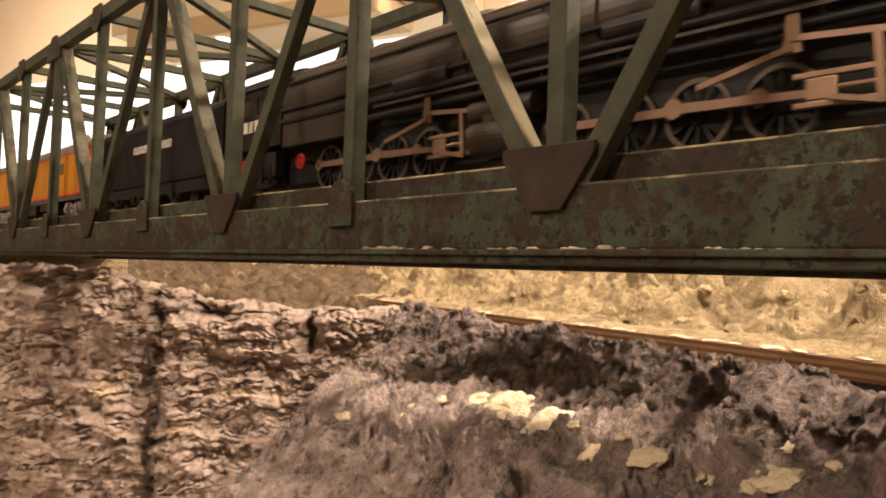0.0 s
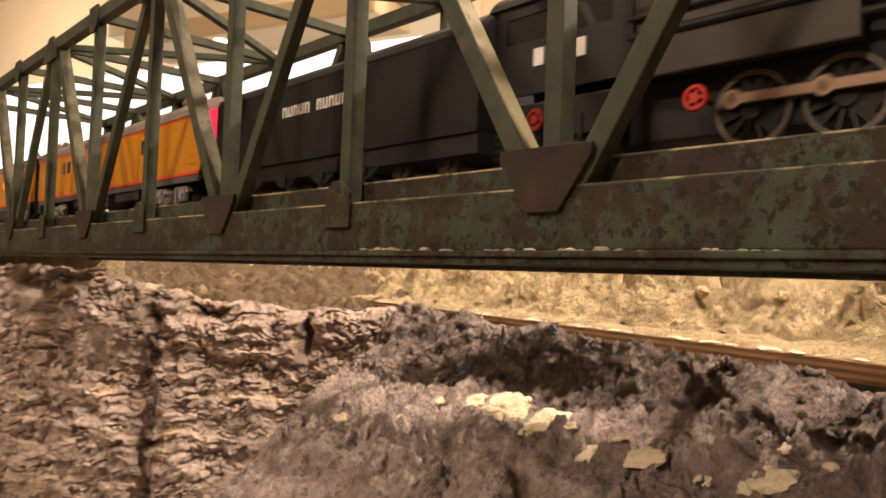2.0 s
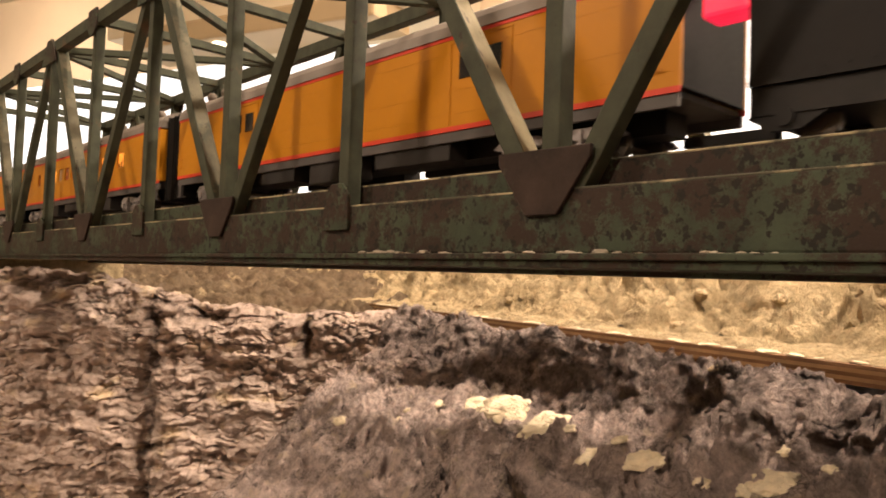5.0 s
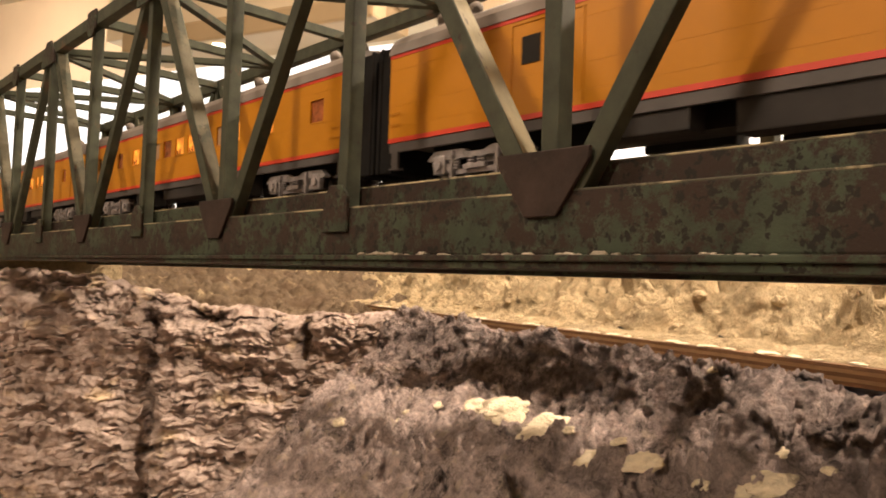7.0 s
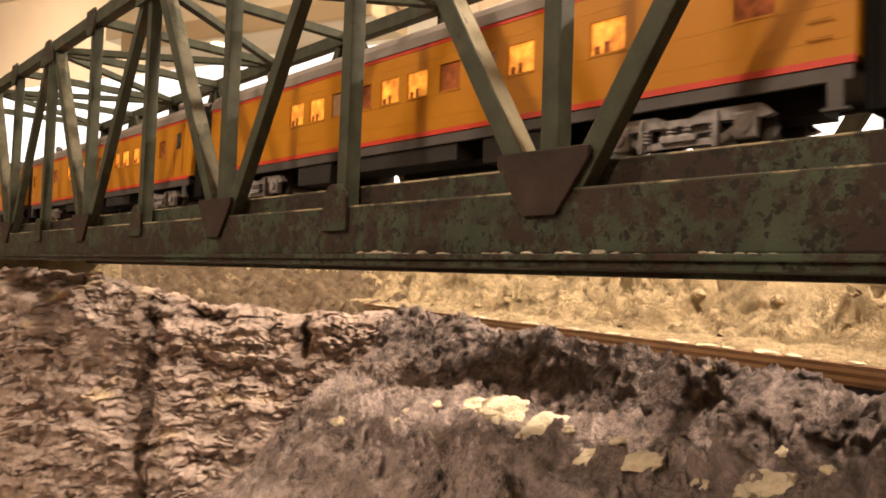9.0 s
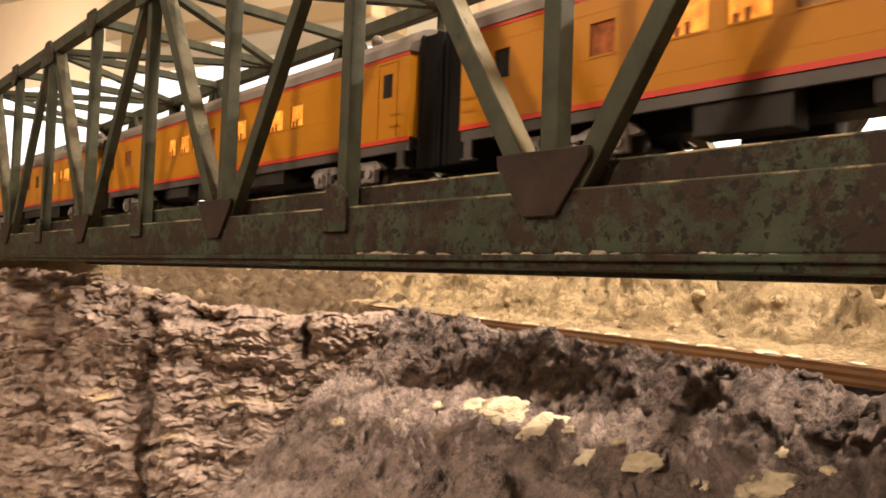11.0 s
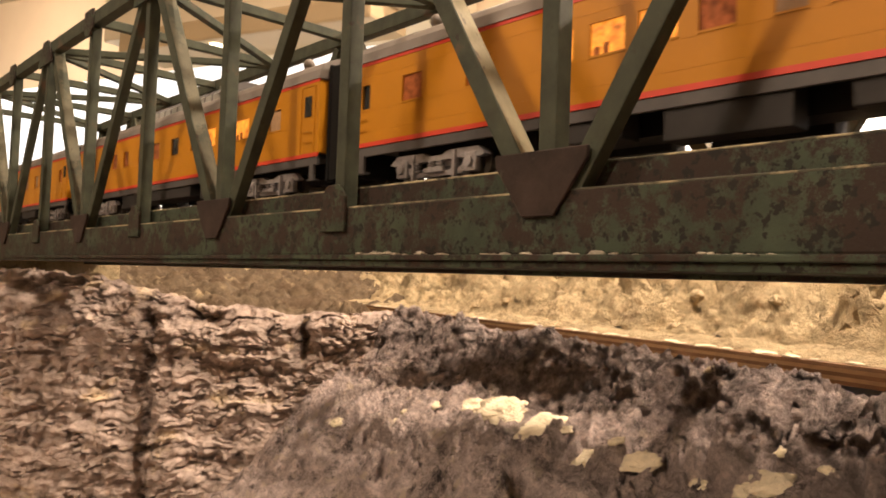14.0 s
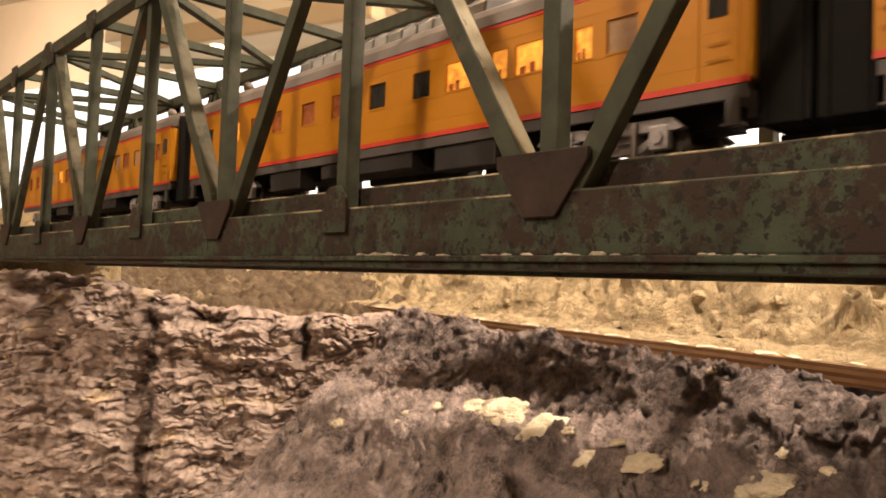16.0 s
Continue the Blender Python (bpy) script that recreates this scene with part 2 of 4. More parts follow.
# ---- room ----
def room():
    """A room turned 21 degrees against the bridge, with a tray ceiling and a bright sky backdrop round the layout."""
    turn = Matrix.Translation((EYE.x, EYE.y, 0)) @ pose(0, 0, 0, 0, 0, 21)

    def put(name, bm, mat, label, category):
        ob = part(name, bm, mat)
        ob.matrix_world = turn
        return tagged(ob, label, category, kind="structure")

    bm = B()
    box(bm, -7.0, -3.6, -0.1, 4.5, 3.6, 0.0)
    put("floor", bm, FLOOR, "grey-brown carpeted floor of the room", "floor")
    bm = B()
    box(bm, -7.0, -3.6, 2.75, 4.5, 3.6, 2.85)
    put("ceiling", bm, CEILING, "cream painted tray ceiling", "ceiling")
    for name, c in (("wall_north", (-7.0, 3.0, 0, 4.5, 3.1, 2.75)), ("wall_south", (-7.0, -3.6, 0, 4.5, -3.5, 2.75)),
                    ("wall_west", (-7.0, -3.5, 0, -6.9, 3.0, 2.75)), ("wall_east", (4.4, -3.5, 0, 4.5, 3.0, 2.75))):
        bm = B()
        box(bm, *c)
        put(name, bm, WALL, "plain beige painted room wall", "wall")
    bm = B()
    box(bm, -2.95, 2.36, 2.115, -1.35, 2.998, 2.748, 0.01)
    put("soffit", bm, CEILING, "cream boxed soffit hanging from the ceiling", "soffit")
    bm = B()
    box(bm, -2.75, 2.28, 2.02, -1.45, 2.55, 2.113, 0.012)
    put("trim", bm, BEAM, "tan moulding under the soffit", "trim")
    bm = B()
    tube(bm, (-2.24, 2.34, 2.006), (-2.24, 2.34, 2.0195), 0.028, n=20)
    tagged(put("soffit_spotlight", bm, LAMP_GLOW, "small round glowing spotlight under the tan moulding", "spotlight"), kind="structure")
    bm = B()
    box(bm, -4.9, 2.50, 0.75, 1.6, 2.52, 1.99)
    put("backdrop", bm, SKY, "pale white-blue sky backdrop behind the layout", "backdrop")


room()


def downlight(x, y):
    d = empty("ceiling_downlight", (x, y, 2.75))
    bm = B()
    bmesh.ops.create_cone(bm, cap_ends=False, segments=28, radius1=0.085, radius2=0.07, depth=0.03, matrix=Matrix.Translation((0, 0, -0.015)))
    part("trim_ring", bm, CEILING, d, smooth=True)
    bm = B()
    tube(bm, (0, 0, -0.012), (0, 0, -0.006), 0.065, n=28)
    part("diffuser", bm, LAMP_GLOW, d, "glowing warm diffuser")
    tagged(d, "round recessed warm ceiling downlight, out of view", "downlight", "ceiling downlights")


for place, *_ in DOWNLIGHTS:
    downlight(*place)


# ---- scenery ----
def rough(p, size, octaves=5, seed=0.0):
    v = Vector((p[0] / size + seed, p[1] / size + seed * 1.7, p[2] / size))
    return noise.fractal(v, 0.6, 2.1, octaves)


def ridged(p, size, seed=0.0):
    v = Vector((p[0] / size + seed, p[1] / size, p[2] / size))
    return noise.ridged_multi_fractal(v, 0.9, 2.1, 5, 1.0, 2.0)


def sheet(name, nu, nv, place, mat, label, category, kind="structure", layer=None):
    """A surface of nu by nv cells; place(u, v) gives the point for u and v from 0 to 1; layer(u, v) the strength of a
    darkening layer.
    """
    verts = [place(i / nu, j / nv) for j in range(nv + 1) for i in range(nu + 1)]
    w = nu + 1
    faces = [(j * w + i, j * w + i + 1, j * w + w + i + 1, j * w + w + i) for j in range(nv) for i in range(nu)]
    me = bpy.data.meshes.new(name)
    me.from_pydata(verts, [], faces)
    me.materials.append(mat)
    me.shade_smooth()
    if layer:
        values = me.attributes.new("darkness", "FLOAT", "POINT")
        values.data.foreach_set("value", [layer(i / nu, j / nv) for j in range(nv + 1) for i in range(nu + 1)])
    ob = new(name, me)
    return tagged(ob, label, category, kind=kind)


def ground(d, s, z):
    """The point d ahead of the camera, s to its right, at the height z against it."""
    return EYE + FW * d + RT * s + Vector((0, 0, z))


# the ridge under the bridge: its line, ahead of and beside the camera
R0, E1 = Vector((0.42, 0.18)), Vector((0.890, -0.455))
N1 = Vector((-0.455, -0.890))


def between(x, table):
    """The value at x along a short table of places and values."""
    if x <= table[0][0]:
        return table[0][1]
    for (a, u), (b, v) in zip(table, table[1:]):
        if x < b:
            k = (x - a) / (b - a)
            k = k * k * (3 - 2 * k)
            return u + (v - u) * k
    return table[-1][1]


CREST = [(-0.42, -0.085), (-0.15, -0.056), (-0.07, -0.049), (0.01, -0.041), (0.19, -0.043), (0.40, -0.037), (0.46, -0.032), (0.54, -0.038)]
# across the ridge, towards the camera: a wall, a ledge, then a long slope
ACROSS = [(0.0, 0.0), (0.012, -0.006), (0.048, -0.041), (0.062, -0.046), (0.080, -0.049)]


def mound_height(d, s):
    q = (Vector((d, s)) - R0).dot(N1)
    a = (Vector((d, s)) - R0).dot(E1)
    z = between(a, CREST)
    if q > 0:
        z += between(q, ACROSS) - 0.46 * max(0.0, q - 0.080)
    else:
        z -= 0.28 * min(0.12, -q)
    z -= 1.3 * max(0.0, a + 0.85 * max(0.0, q) - 0.49)
    return z


def lumps(p, size, seed=0.0):
    """Rounded stones: 1 in the middle of each, falling to 0 at the joints."""
    dist = noise.voronoi(Vector((p[0] / size + seed, p[1] / size, p[2] / size)))[0]
    return min(1.0, 1.6 * (dist[1] - dist[0]))


def along(a, q, z):
    """The point a along the ridge and q to the camera's side of it, at the height z against the camera."""
    ds = R0 + E1 * a + N1 * q
    return ground(ds.x, ds.y, z)


def crease(p, size, seed, width=0.16):
    """1 along thin winding creases, 0 elsewhere."""
    return max(0.0, 1 - abs(rough(p, size, 4, seed)) / width)


def mound(u, v):
    a, q = -0.42 + 1.15 * u, -0.175 + 0.555 * v
    ds = R0 + E1 * a + N1 * q
    p = ground(ds.x, ds.y, mound_height(ds.x, ds.y))
    amp = max(0.15, min(1.0, 1.0 + (q + 0.01) * 9))
    flow = Vector((a * 1.0 + q * 0.5, q * 0.45, p.z))                # brushed down the slope
    out = 0.012 * rough(p, 0.085, 6) + 0.007 * lumps(p + Vector((0.01, 0, 0)) * rough(p, 0.03, 3, 5.0), 0.052, 3.0) + 0.007 * rough(flow, 0.026, 6, 9.0) \
        - 0.010 * crease(p, 0.075, 7.0) - 0.007 * crease(flow, 0.034, 13.0) + 0.002 * rough(p, 0.008, 3, 15.0) - 0.003
    p.z += amp * out * 0.8
    wall = math.exp(-((q - 0.028) / 0.030) ** 2)
    side = (FW * N1.x + RT * N1.y) * amp * wall
    return p + side * (0.014 * rough(p, 0.06, 5, 23.0) - 0.010 * crease(p, 0.05, 27.0) + 0.004 * rough(p, 0.018, 4, 29.0))


def mound_darkness(u, v):
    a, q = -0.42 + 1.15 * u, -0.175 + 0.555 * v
    # darker on the crest and the wall, and in a patch below the ledge
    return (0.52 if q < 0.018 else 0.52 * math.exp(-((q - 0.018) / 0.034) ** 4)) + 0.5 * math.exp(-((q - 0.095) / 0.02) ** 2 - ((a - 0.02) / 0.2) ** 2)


BROW = [(0.0, -0.01), (0.24, -0.004), (0.36, -0.008), (0.435, -0.030), (0.51, -0.052), (0.62, -0.066), (0.72, -0.060), (0.85, -0.050), (1.0, -0.050)]


def cliff_line(u):
    return 1.12 + 0.16 * u - 0.03 * math.exp(-((u - 0.28) / 0.13) ** 2) + 0.02 * math.sin(7 * u + 1.0)


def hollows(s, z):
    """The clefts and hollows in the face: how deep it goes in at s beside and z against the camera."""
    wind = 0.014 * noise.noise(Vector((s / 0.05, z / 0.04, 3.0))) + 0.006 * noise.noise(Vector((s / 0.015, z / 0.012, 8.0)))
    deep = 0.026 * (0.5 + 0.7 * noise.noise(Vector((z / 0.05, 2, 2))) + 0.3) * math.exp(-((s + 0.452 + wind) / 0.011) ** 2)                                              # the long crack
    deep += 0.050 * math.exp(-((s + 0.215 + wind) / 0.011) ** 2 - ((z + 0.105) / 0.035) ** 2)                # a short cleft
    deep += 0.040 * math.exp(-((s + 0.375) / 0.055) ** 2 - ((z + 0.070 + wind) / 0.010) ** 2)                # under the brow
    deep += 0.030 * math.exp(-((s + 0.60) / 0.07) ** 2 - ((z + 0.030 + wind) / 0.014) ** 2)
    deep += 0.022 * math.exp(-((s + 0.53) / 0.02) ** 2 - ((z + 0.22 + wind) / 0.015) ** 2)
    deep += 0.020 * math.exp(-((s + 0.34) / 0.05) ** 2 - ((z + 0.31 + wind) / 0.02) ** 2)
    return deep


def cliff(u, v):
    """The steep rock face below the bridge's far end; u runs along it, v from its foot to its brow."""
    s = -0.95 + 1.12 * u
    brow = between(u, BROW)
    z = -0.50 + (0.50 + brow) * v
    p = ground(cliff_line(u), s, z)
    warp = 0.010 * noise.noise(Vector((s / 0.11, z / 0.05, 1.0))) + 0.004 * noise.noise(Vector((s / 0.03, z / 0.02, 6.0)))
    bed = (z + warp + 0.04 * s) / 0.012
    layer, inside = math.floor(bed), bed % 1.0
    block = noise.cell(Vector((s / 0.05 + 3.7 * layer, layer * 5.3, 0.5)))
    split = noise.noise(Vector((s / 0.05, layer * 2.3, 4.0)))
    joint = max(0.0, 1 - min(inside, 1 - inside) / 0.16) * max(0.0, min(1.0, 0.5 + 1.6 * split))
    out = 0.005 * block - 0.0035 * joint + 0.020 * rough(p, 0.12, 6, 4.0) + 0.007 * rough(Vector((p.x, p.y, p.z * 1.3)), 0.030, 6, 14.0) \
        - 0.012 * crease(Vector((p.x, p.y, p.z * 1.8)), 0.09, 33.0, 0.10)
    out -= hollows(s, z)
    out -= 0.03 * max(0.0, (v - 0.95) / 0.05) ** 2
    return p - FW * out + Vector((0, 0, 0.010 * rough(p, 0.06, 4, 11.0)))


def cliff_shade(u, v):
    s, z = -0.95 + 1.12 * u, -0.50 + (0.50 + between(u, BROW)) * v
    # painted shade: darker the deeper the hollow, and round the long crack
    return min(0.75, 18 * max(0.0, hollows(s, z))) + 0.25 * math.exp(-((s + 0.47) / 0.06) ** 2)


def back_slope(u, v):
    """The cream rubble bank behind the bridge."""
    a, q = -0.75 + 3.5 * u, -0.205 - 0.75 * v
    z = -0.050 + 0.085 * min(1.0, v * 4.5) + 0.01 * v
    p = along(a, q, z)
    k = min(1.0, 0.35 + v * 6)
    bent = p + Vector((0.012, 0.012, 0)) * rough(p, 0.035, 4, 51.0)
    heap = lumps(bent, 0.085, 2.0)
    out = 0.022 * rough(p, 0.11, 6, 21.0) + 0.028 * heap ** 0.6 + 0.016 * lumps(bent, 0.036, 6.0) + 0.008 * rough(p, 0.020, 5, 31.0) - 0.018 * crease(p, 0.06, 57.0) - 0.026
    p.z += k * out
    p += (FW * N1.x + RT * N1.y) * k * (0.020 * heap + 0.012 * rough(p, 0.045, 5, 61.0) - 0.012)
    return p


def far_heap(u, v):
    """A pale rock heap beside the track past the bridge's far end."""
    x, y = -3.2 + 1.5 * u, 0.22 + 0.75 * v
    p = Vector((x, y, 1.08 + 0.22 * math.sin(math.pi * min(1, v * 1.2)) ** 0.7 * math.sin(math.pi * u) ** 0.5))
    p.z += 0.05 * rough(p, 0.16, 5, 3.0) + 0.03 * lumps(p, 0.09, 1.0)
    return p


def cliff_top(u, v):
    """The uneven ground that runs back from the cliff's brow."""
    s = -1.7 + 2.1 * u
    d = 1.13 + 0.14 * u + 1.5 * v
    z = between((s + 0.95) / 1.12, BROW) - 0.014 + (0.020 - between((s + 0.95) / 1.12, BROW)) * min(1.0, v * 3.0)
    p = ground(d, s * (1 + 0.5 * v), z)
    p.z += 0.022 * rough(p, 0.10, 6, 17.0) + 0.016 * lumps(p, 0.11, 12.0) + 0.008 * rough(p, 0.03, 5, 16.0) - 0.012 * crease(p, 0.06, 19.0) - 0.014
    return p


def base_ground(u, v):
    """The rough plaster ground that carries the rocks: a valley with the banks rising from it."""
    x, y = -3.6 + 6.0 * u, -1.3 + 3.2 * v
    d, s = (Vector((x, y, 0)) - EYE).dot(FW), (Vector((x, y, 0)) - EYE).dot(RT)
    q, a = (Vector((d, s)) - R0).dot(N1), (Vector((d, s)) - R0).dot(E1)
    z = -0.64
    if -0.7 < a < 0.75 and q > -0.2:
        z = max(z, mound_height(d, s) - 0.05 - 1.5 * max(0, q - 0.33) - 1.5 * max(0, -0.36 - a))
    if q <= -0.17 and d > 0:
        z = max(z, -0.12)
    if d > 1.30 and s < 0.5:
        z = max(z, -0.14)
    edge = min(u, 1 - u, v, 1 - v) * 14
    z = -0.66 + (z + 0.66) * min(1.0, edge)
    p = Vector((x, y, EYE.z + z))
    p.z += 0.02 * rough(p, 0.2, 4, 41.0)
    return p


sheet("ground", 260, 150, base_ground, ROCK_BROWN, "brown plaster valley ground under the rocks", "ground")


def benchwork():
    """The timber table under the layout."""
    t = empty("layout_table")
    bm = B()
    box(bm, -4.3, -1.32, 0.36, 3.2, 1.92, 0.395, 0.004)
    part("table_deck", bm, PLY, t)
    for x in (-4.0, -2.2, -0.4, 1.4, 2.9):
        for y in (-1.2, 1.8):
            bm = B()
            box(bm, x - 0.045, y - 0.045, 0.0, x + 0.045, y + 0.045, 0.359, 0.004)
            part("leg", bm, PLY_PALE, t)
    tagged(t, "plain timber table carrying the model layout", "table")


benchwork()
sheet("cliff_top", 420, 220, cliff_top, EARTH, "tan and brown plaster ground behind the cliff's brow", "ground")
sheet("rock_mound", 820, 400, mound, ROCK, "dark grey and brown painted plaster rock mound under the bridge", "rock", layer=mound_darkness)
sheet("rock_cliff", 460, 380, cliff, ROCK_BROWN, "brown plaster rock cliff with strata and a deep crack", "cliff", layer=cliff_shade)
sheet("rubble_bank", 900, 190, back_slope, PLASTER, "cream plaster rubble bank behind the bridge", "rubble bank")
sheet("rock_heap", 90, 50, far_heap, PLASTER, "pale cream rock heap beside the far track", "rock heap")


def shelf():
    """The plywood shelf between the mound and the bank, in plies, with plaster stuck along it."""
    s = empty("plywood_shelf")
    turn = Matrix((( *(FW * E1.x + RT * E1.y), 0), (*(FW * N1.x + RT * N1.y), 0), (0, 0, 1, 0), (0, 0, 0, 1))).transposed()
    s.matrix_world = Matrix.Translation(ground(R0.x, R0.y, 0)) @ turn
    for i in range(5):
        bm = B()
        z = -0.0665 + 0.003 * i
        box(bm, -0.75, -0.26, z, 1.35, -0.160 - 0.0006 * (i % 2) + 0.0002 * i, z + 0.00295)
        part("ply", bm, PLY if i % 2 == 0 else PLY_PALE, s)
    return tagged(s, "brown plywood shelf edge with plaster crumbs", "plywood shelf")



def skin(u, v):
    """The uneven coat of plaster on the shelf, with a ragged front edge."""
    a = -0.62 + 1.75 * u
    front = -0.166 + 0.006 * noise.fractal(Vector((a / 0.05, 0, 1)), 0.8, 2.1, 5) - 0.012 * max(0.0, noise.noise(Vector((a / 0.09, 5, 1))))
    q = front - (0.245 + front) * v
    p = along(a, q, -0.0512 + 0.004 * min(1.0, v * 6) ** 0.5)
    p.z += min(1.0, v * 5) * (0.0035 * rough(p, 0.05, 5, 71.0) + 0.0025 * lumps(p, 0.025, 8.0) - 0.002 * crease(p, 0.04, 73.0))
    return p


shelf()
tagged(sheet("plaster_skin", 700, 26, skin, PLASTER, "cream plaster coat spread unevenly over the plywood shelf", "plaster"), kind="structure")


def stone(name, mat, seed, flat=0.6, detail=3):
    bm = B()
    bmesh.ops.create_icosphere(bm, subdivisions=detail, radius=1.0)
    for v in bm.verts:
        k = 1 + 0.42 * noise.fractal(v.co * 1.2 + Vector((seed, 0, 0)), 0.8, 2.1, 5)
        v.co = Vector((v.co.x * k, v.co.y * k, v.co.z * k * flat))
    return mesh_of(name, bm, mat, True)


def mound_at(a, q):
    """The mound's surface there, bumps and all."""
    return mound((a + 0.42) / 1.15, (q + 0.175) / 0.555)


def loose_stones():
    """Pale plaster lumps on the mound's ledge: along the ridge, off it, size."""
    shapes = [stone("plaster_lump", CHIP, 3.0 * i, 0.50, 4) for i in range(6)]
    lie = [(0.203, 0.068, 0.0128), (0.149, 0.075, 0.0178), (0.1, 0.074, 0.0164), (0.046, 0.08, 0.0133), (0.012, 0.075, 0.0101), (-0.014, 0.061, 0.0057), (0.03, 0.005, 0.0043), (0.018, 0.019, 0.0029), (-0.046, 0.043, 0.0118), (-0.048, 0.034, 0.0046), (-0.071, 0.037, 0.0035), (-0.068, 0.023, 0.0026), (-0.034, 0.083, 0.0037), (0.28, 0.148, 0.0072), (0.245, 0.11, 0.0062), (0.232, 0.084, 0.0057), (0.251, 0.1, 0.004), (0.072, 0.079, 0.0054), (0.027, 0.078, 0.0043), (-0.044, 0.053, 0.0048)]
    for i, (a, q, r) in enumerate(lie):
        here = mound_at(a, q)
        ob = new("plaster_lump", shapes[i % 6])
        lean = Matrix((tuple(FW * E1.x + RT * E1.y) + (0,), tuple((FW * N1.x + RT * N1.y) * 0.92 - Vector((0, 0, 0.39))) + (0,),
                       tuple((FW * N1.x + RT * N1.y) * 0.39 + Vector((0, 0, 0.92))) + (0,), (0, 0, 0, 1))).transposed()
        ob.matrix_world = Matrix.Translation(here) @ lean @ pose(0, 0, 0, 0, 0, 180 * (i % 2) + 9 * (i % 5)) @ Matrix.Diagonal((r * 1.12, r * 0.85, r * 0.7, 1))
        tagged(ob, "flat cream plaster lump set in the dark rock mound", "plaster lump", "plaster lumps on the mound")
    crumbs = [stone("plaster_crumb", CHIP, 40.0 + i, 0.3, 2) for i in range(4)]
    rng = random.Random(11)
    for i in range(90):
        a, q, r = rng.uniform(-0.35, 0.95), rng.uniform(-0.174, -0.161), rng.uniform(0.0015, 0.006)
        ob = new("plaster_crumb", crumbs[i % 4])
        ob.matrix_world = Matrix.Translation(along(a, q, -0.0505)) @ pose(0, 0, 0, 0, 0, rng.uniform(0, 360)) @ Matrix.Diagonal((r * 1.9, r, r * 0.8, 1))
        tagged(ob, "pale plaster crumb lying on the plywood shelf", "plaster crumb", "plaster crumbs on the shelf")
    rocks = [stone("cream_stone", STONE, 70.0 + i * 2, 0.8, 4) for i in range(5)]
    for i in range(26):
        a, v = rng.uniform(-0.45, 0.75), rng.uniform(0.01, 0.22)
        r = rng.uniform(0.004, 0.009)
        ob = new("cream_stone", rocks[i % 5])
        p = along(a, -0.205 - 0.62 * v, -0.050 + 0.085 * min(1.0, v * 4.5) - 0.002 - 0.35 * r)
        ob.matrix_world = Matrix.Translation(p) @ pose(0, 0, 0, rng.uniform(0, 60), 0, rng.uniform(0, 360)) @ Matrix.Diagonal((r, r * 0.85, r, 1))
        tagged(ob, "cream plaster stone lodged in the rubble bank", "stone", "stones in the bank")


loose_stones()


# ---- bridge ----
def zz(v):
    return Z0 + v * P


FIRST, LAST = -3, 9          # node numbers, from the near end to the far end
HT = 1.498                    # height of the top chord's middle


# the lower gusset plates were glued on by hand: their shift along the chord and upwards, in panels
ASKEW = {1: (-0.010, 0.007), 2: (-0.011, -0.012), 3: (-0.015, -0.020), 4: (-0.003, 0.007), 5: (0.011, -0.013)}


def node(k):
    return -(k - 1) * P


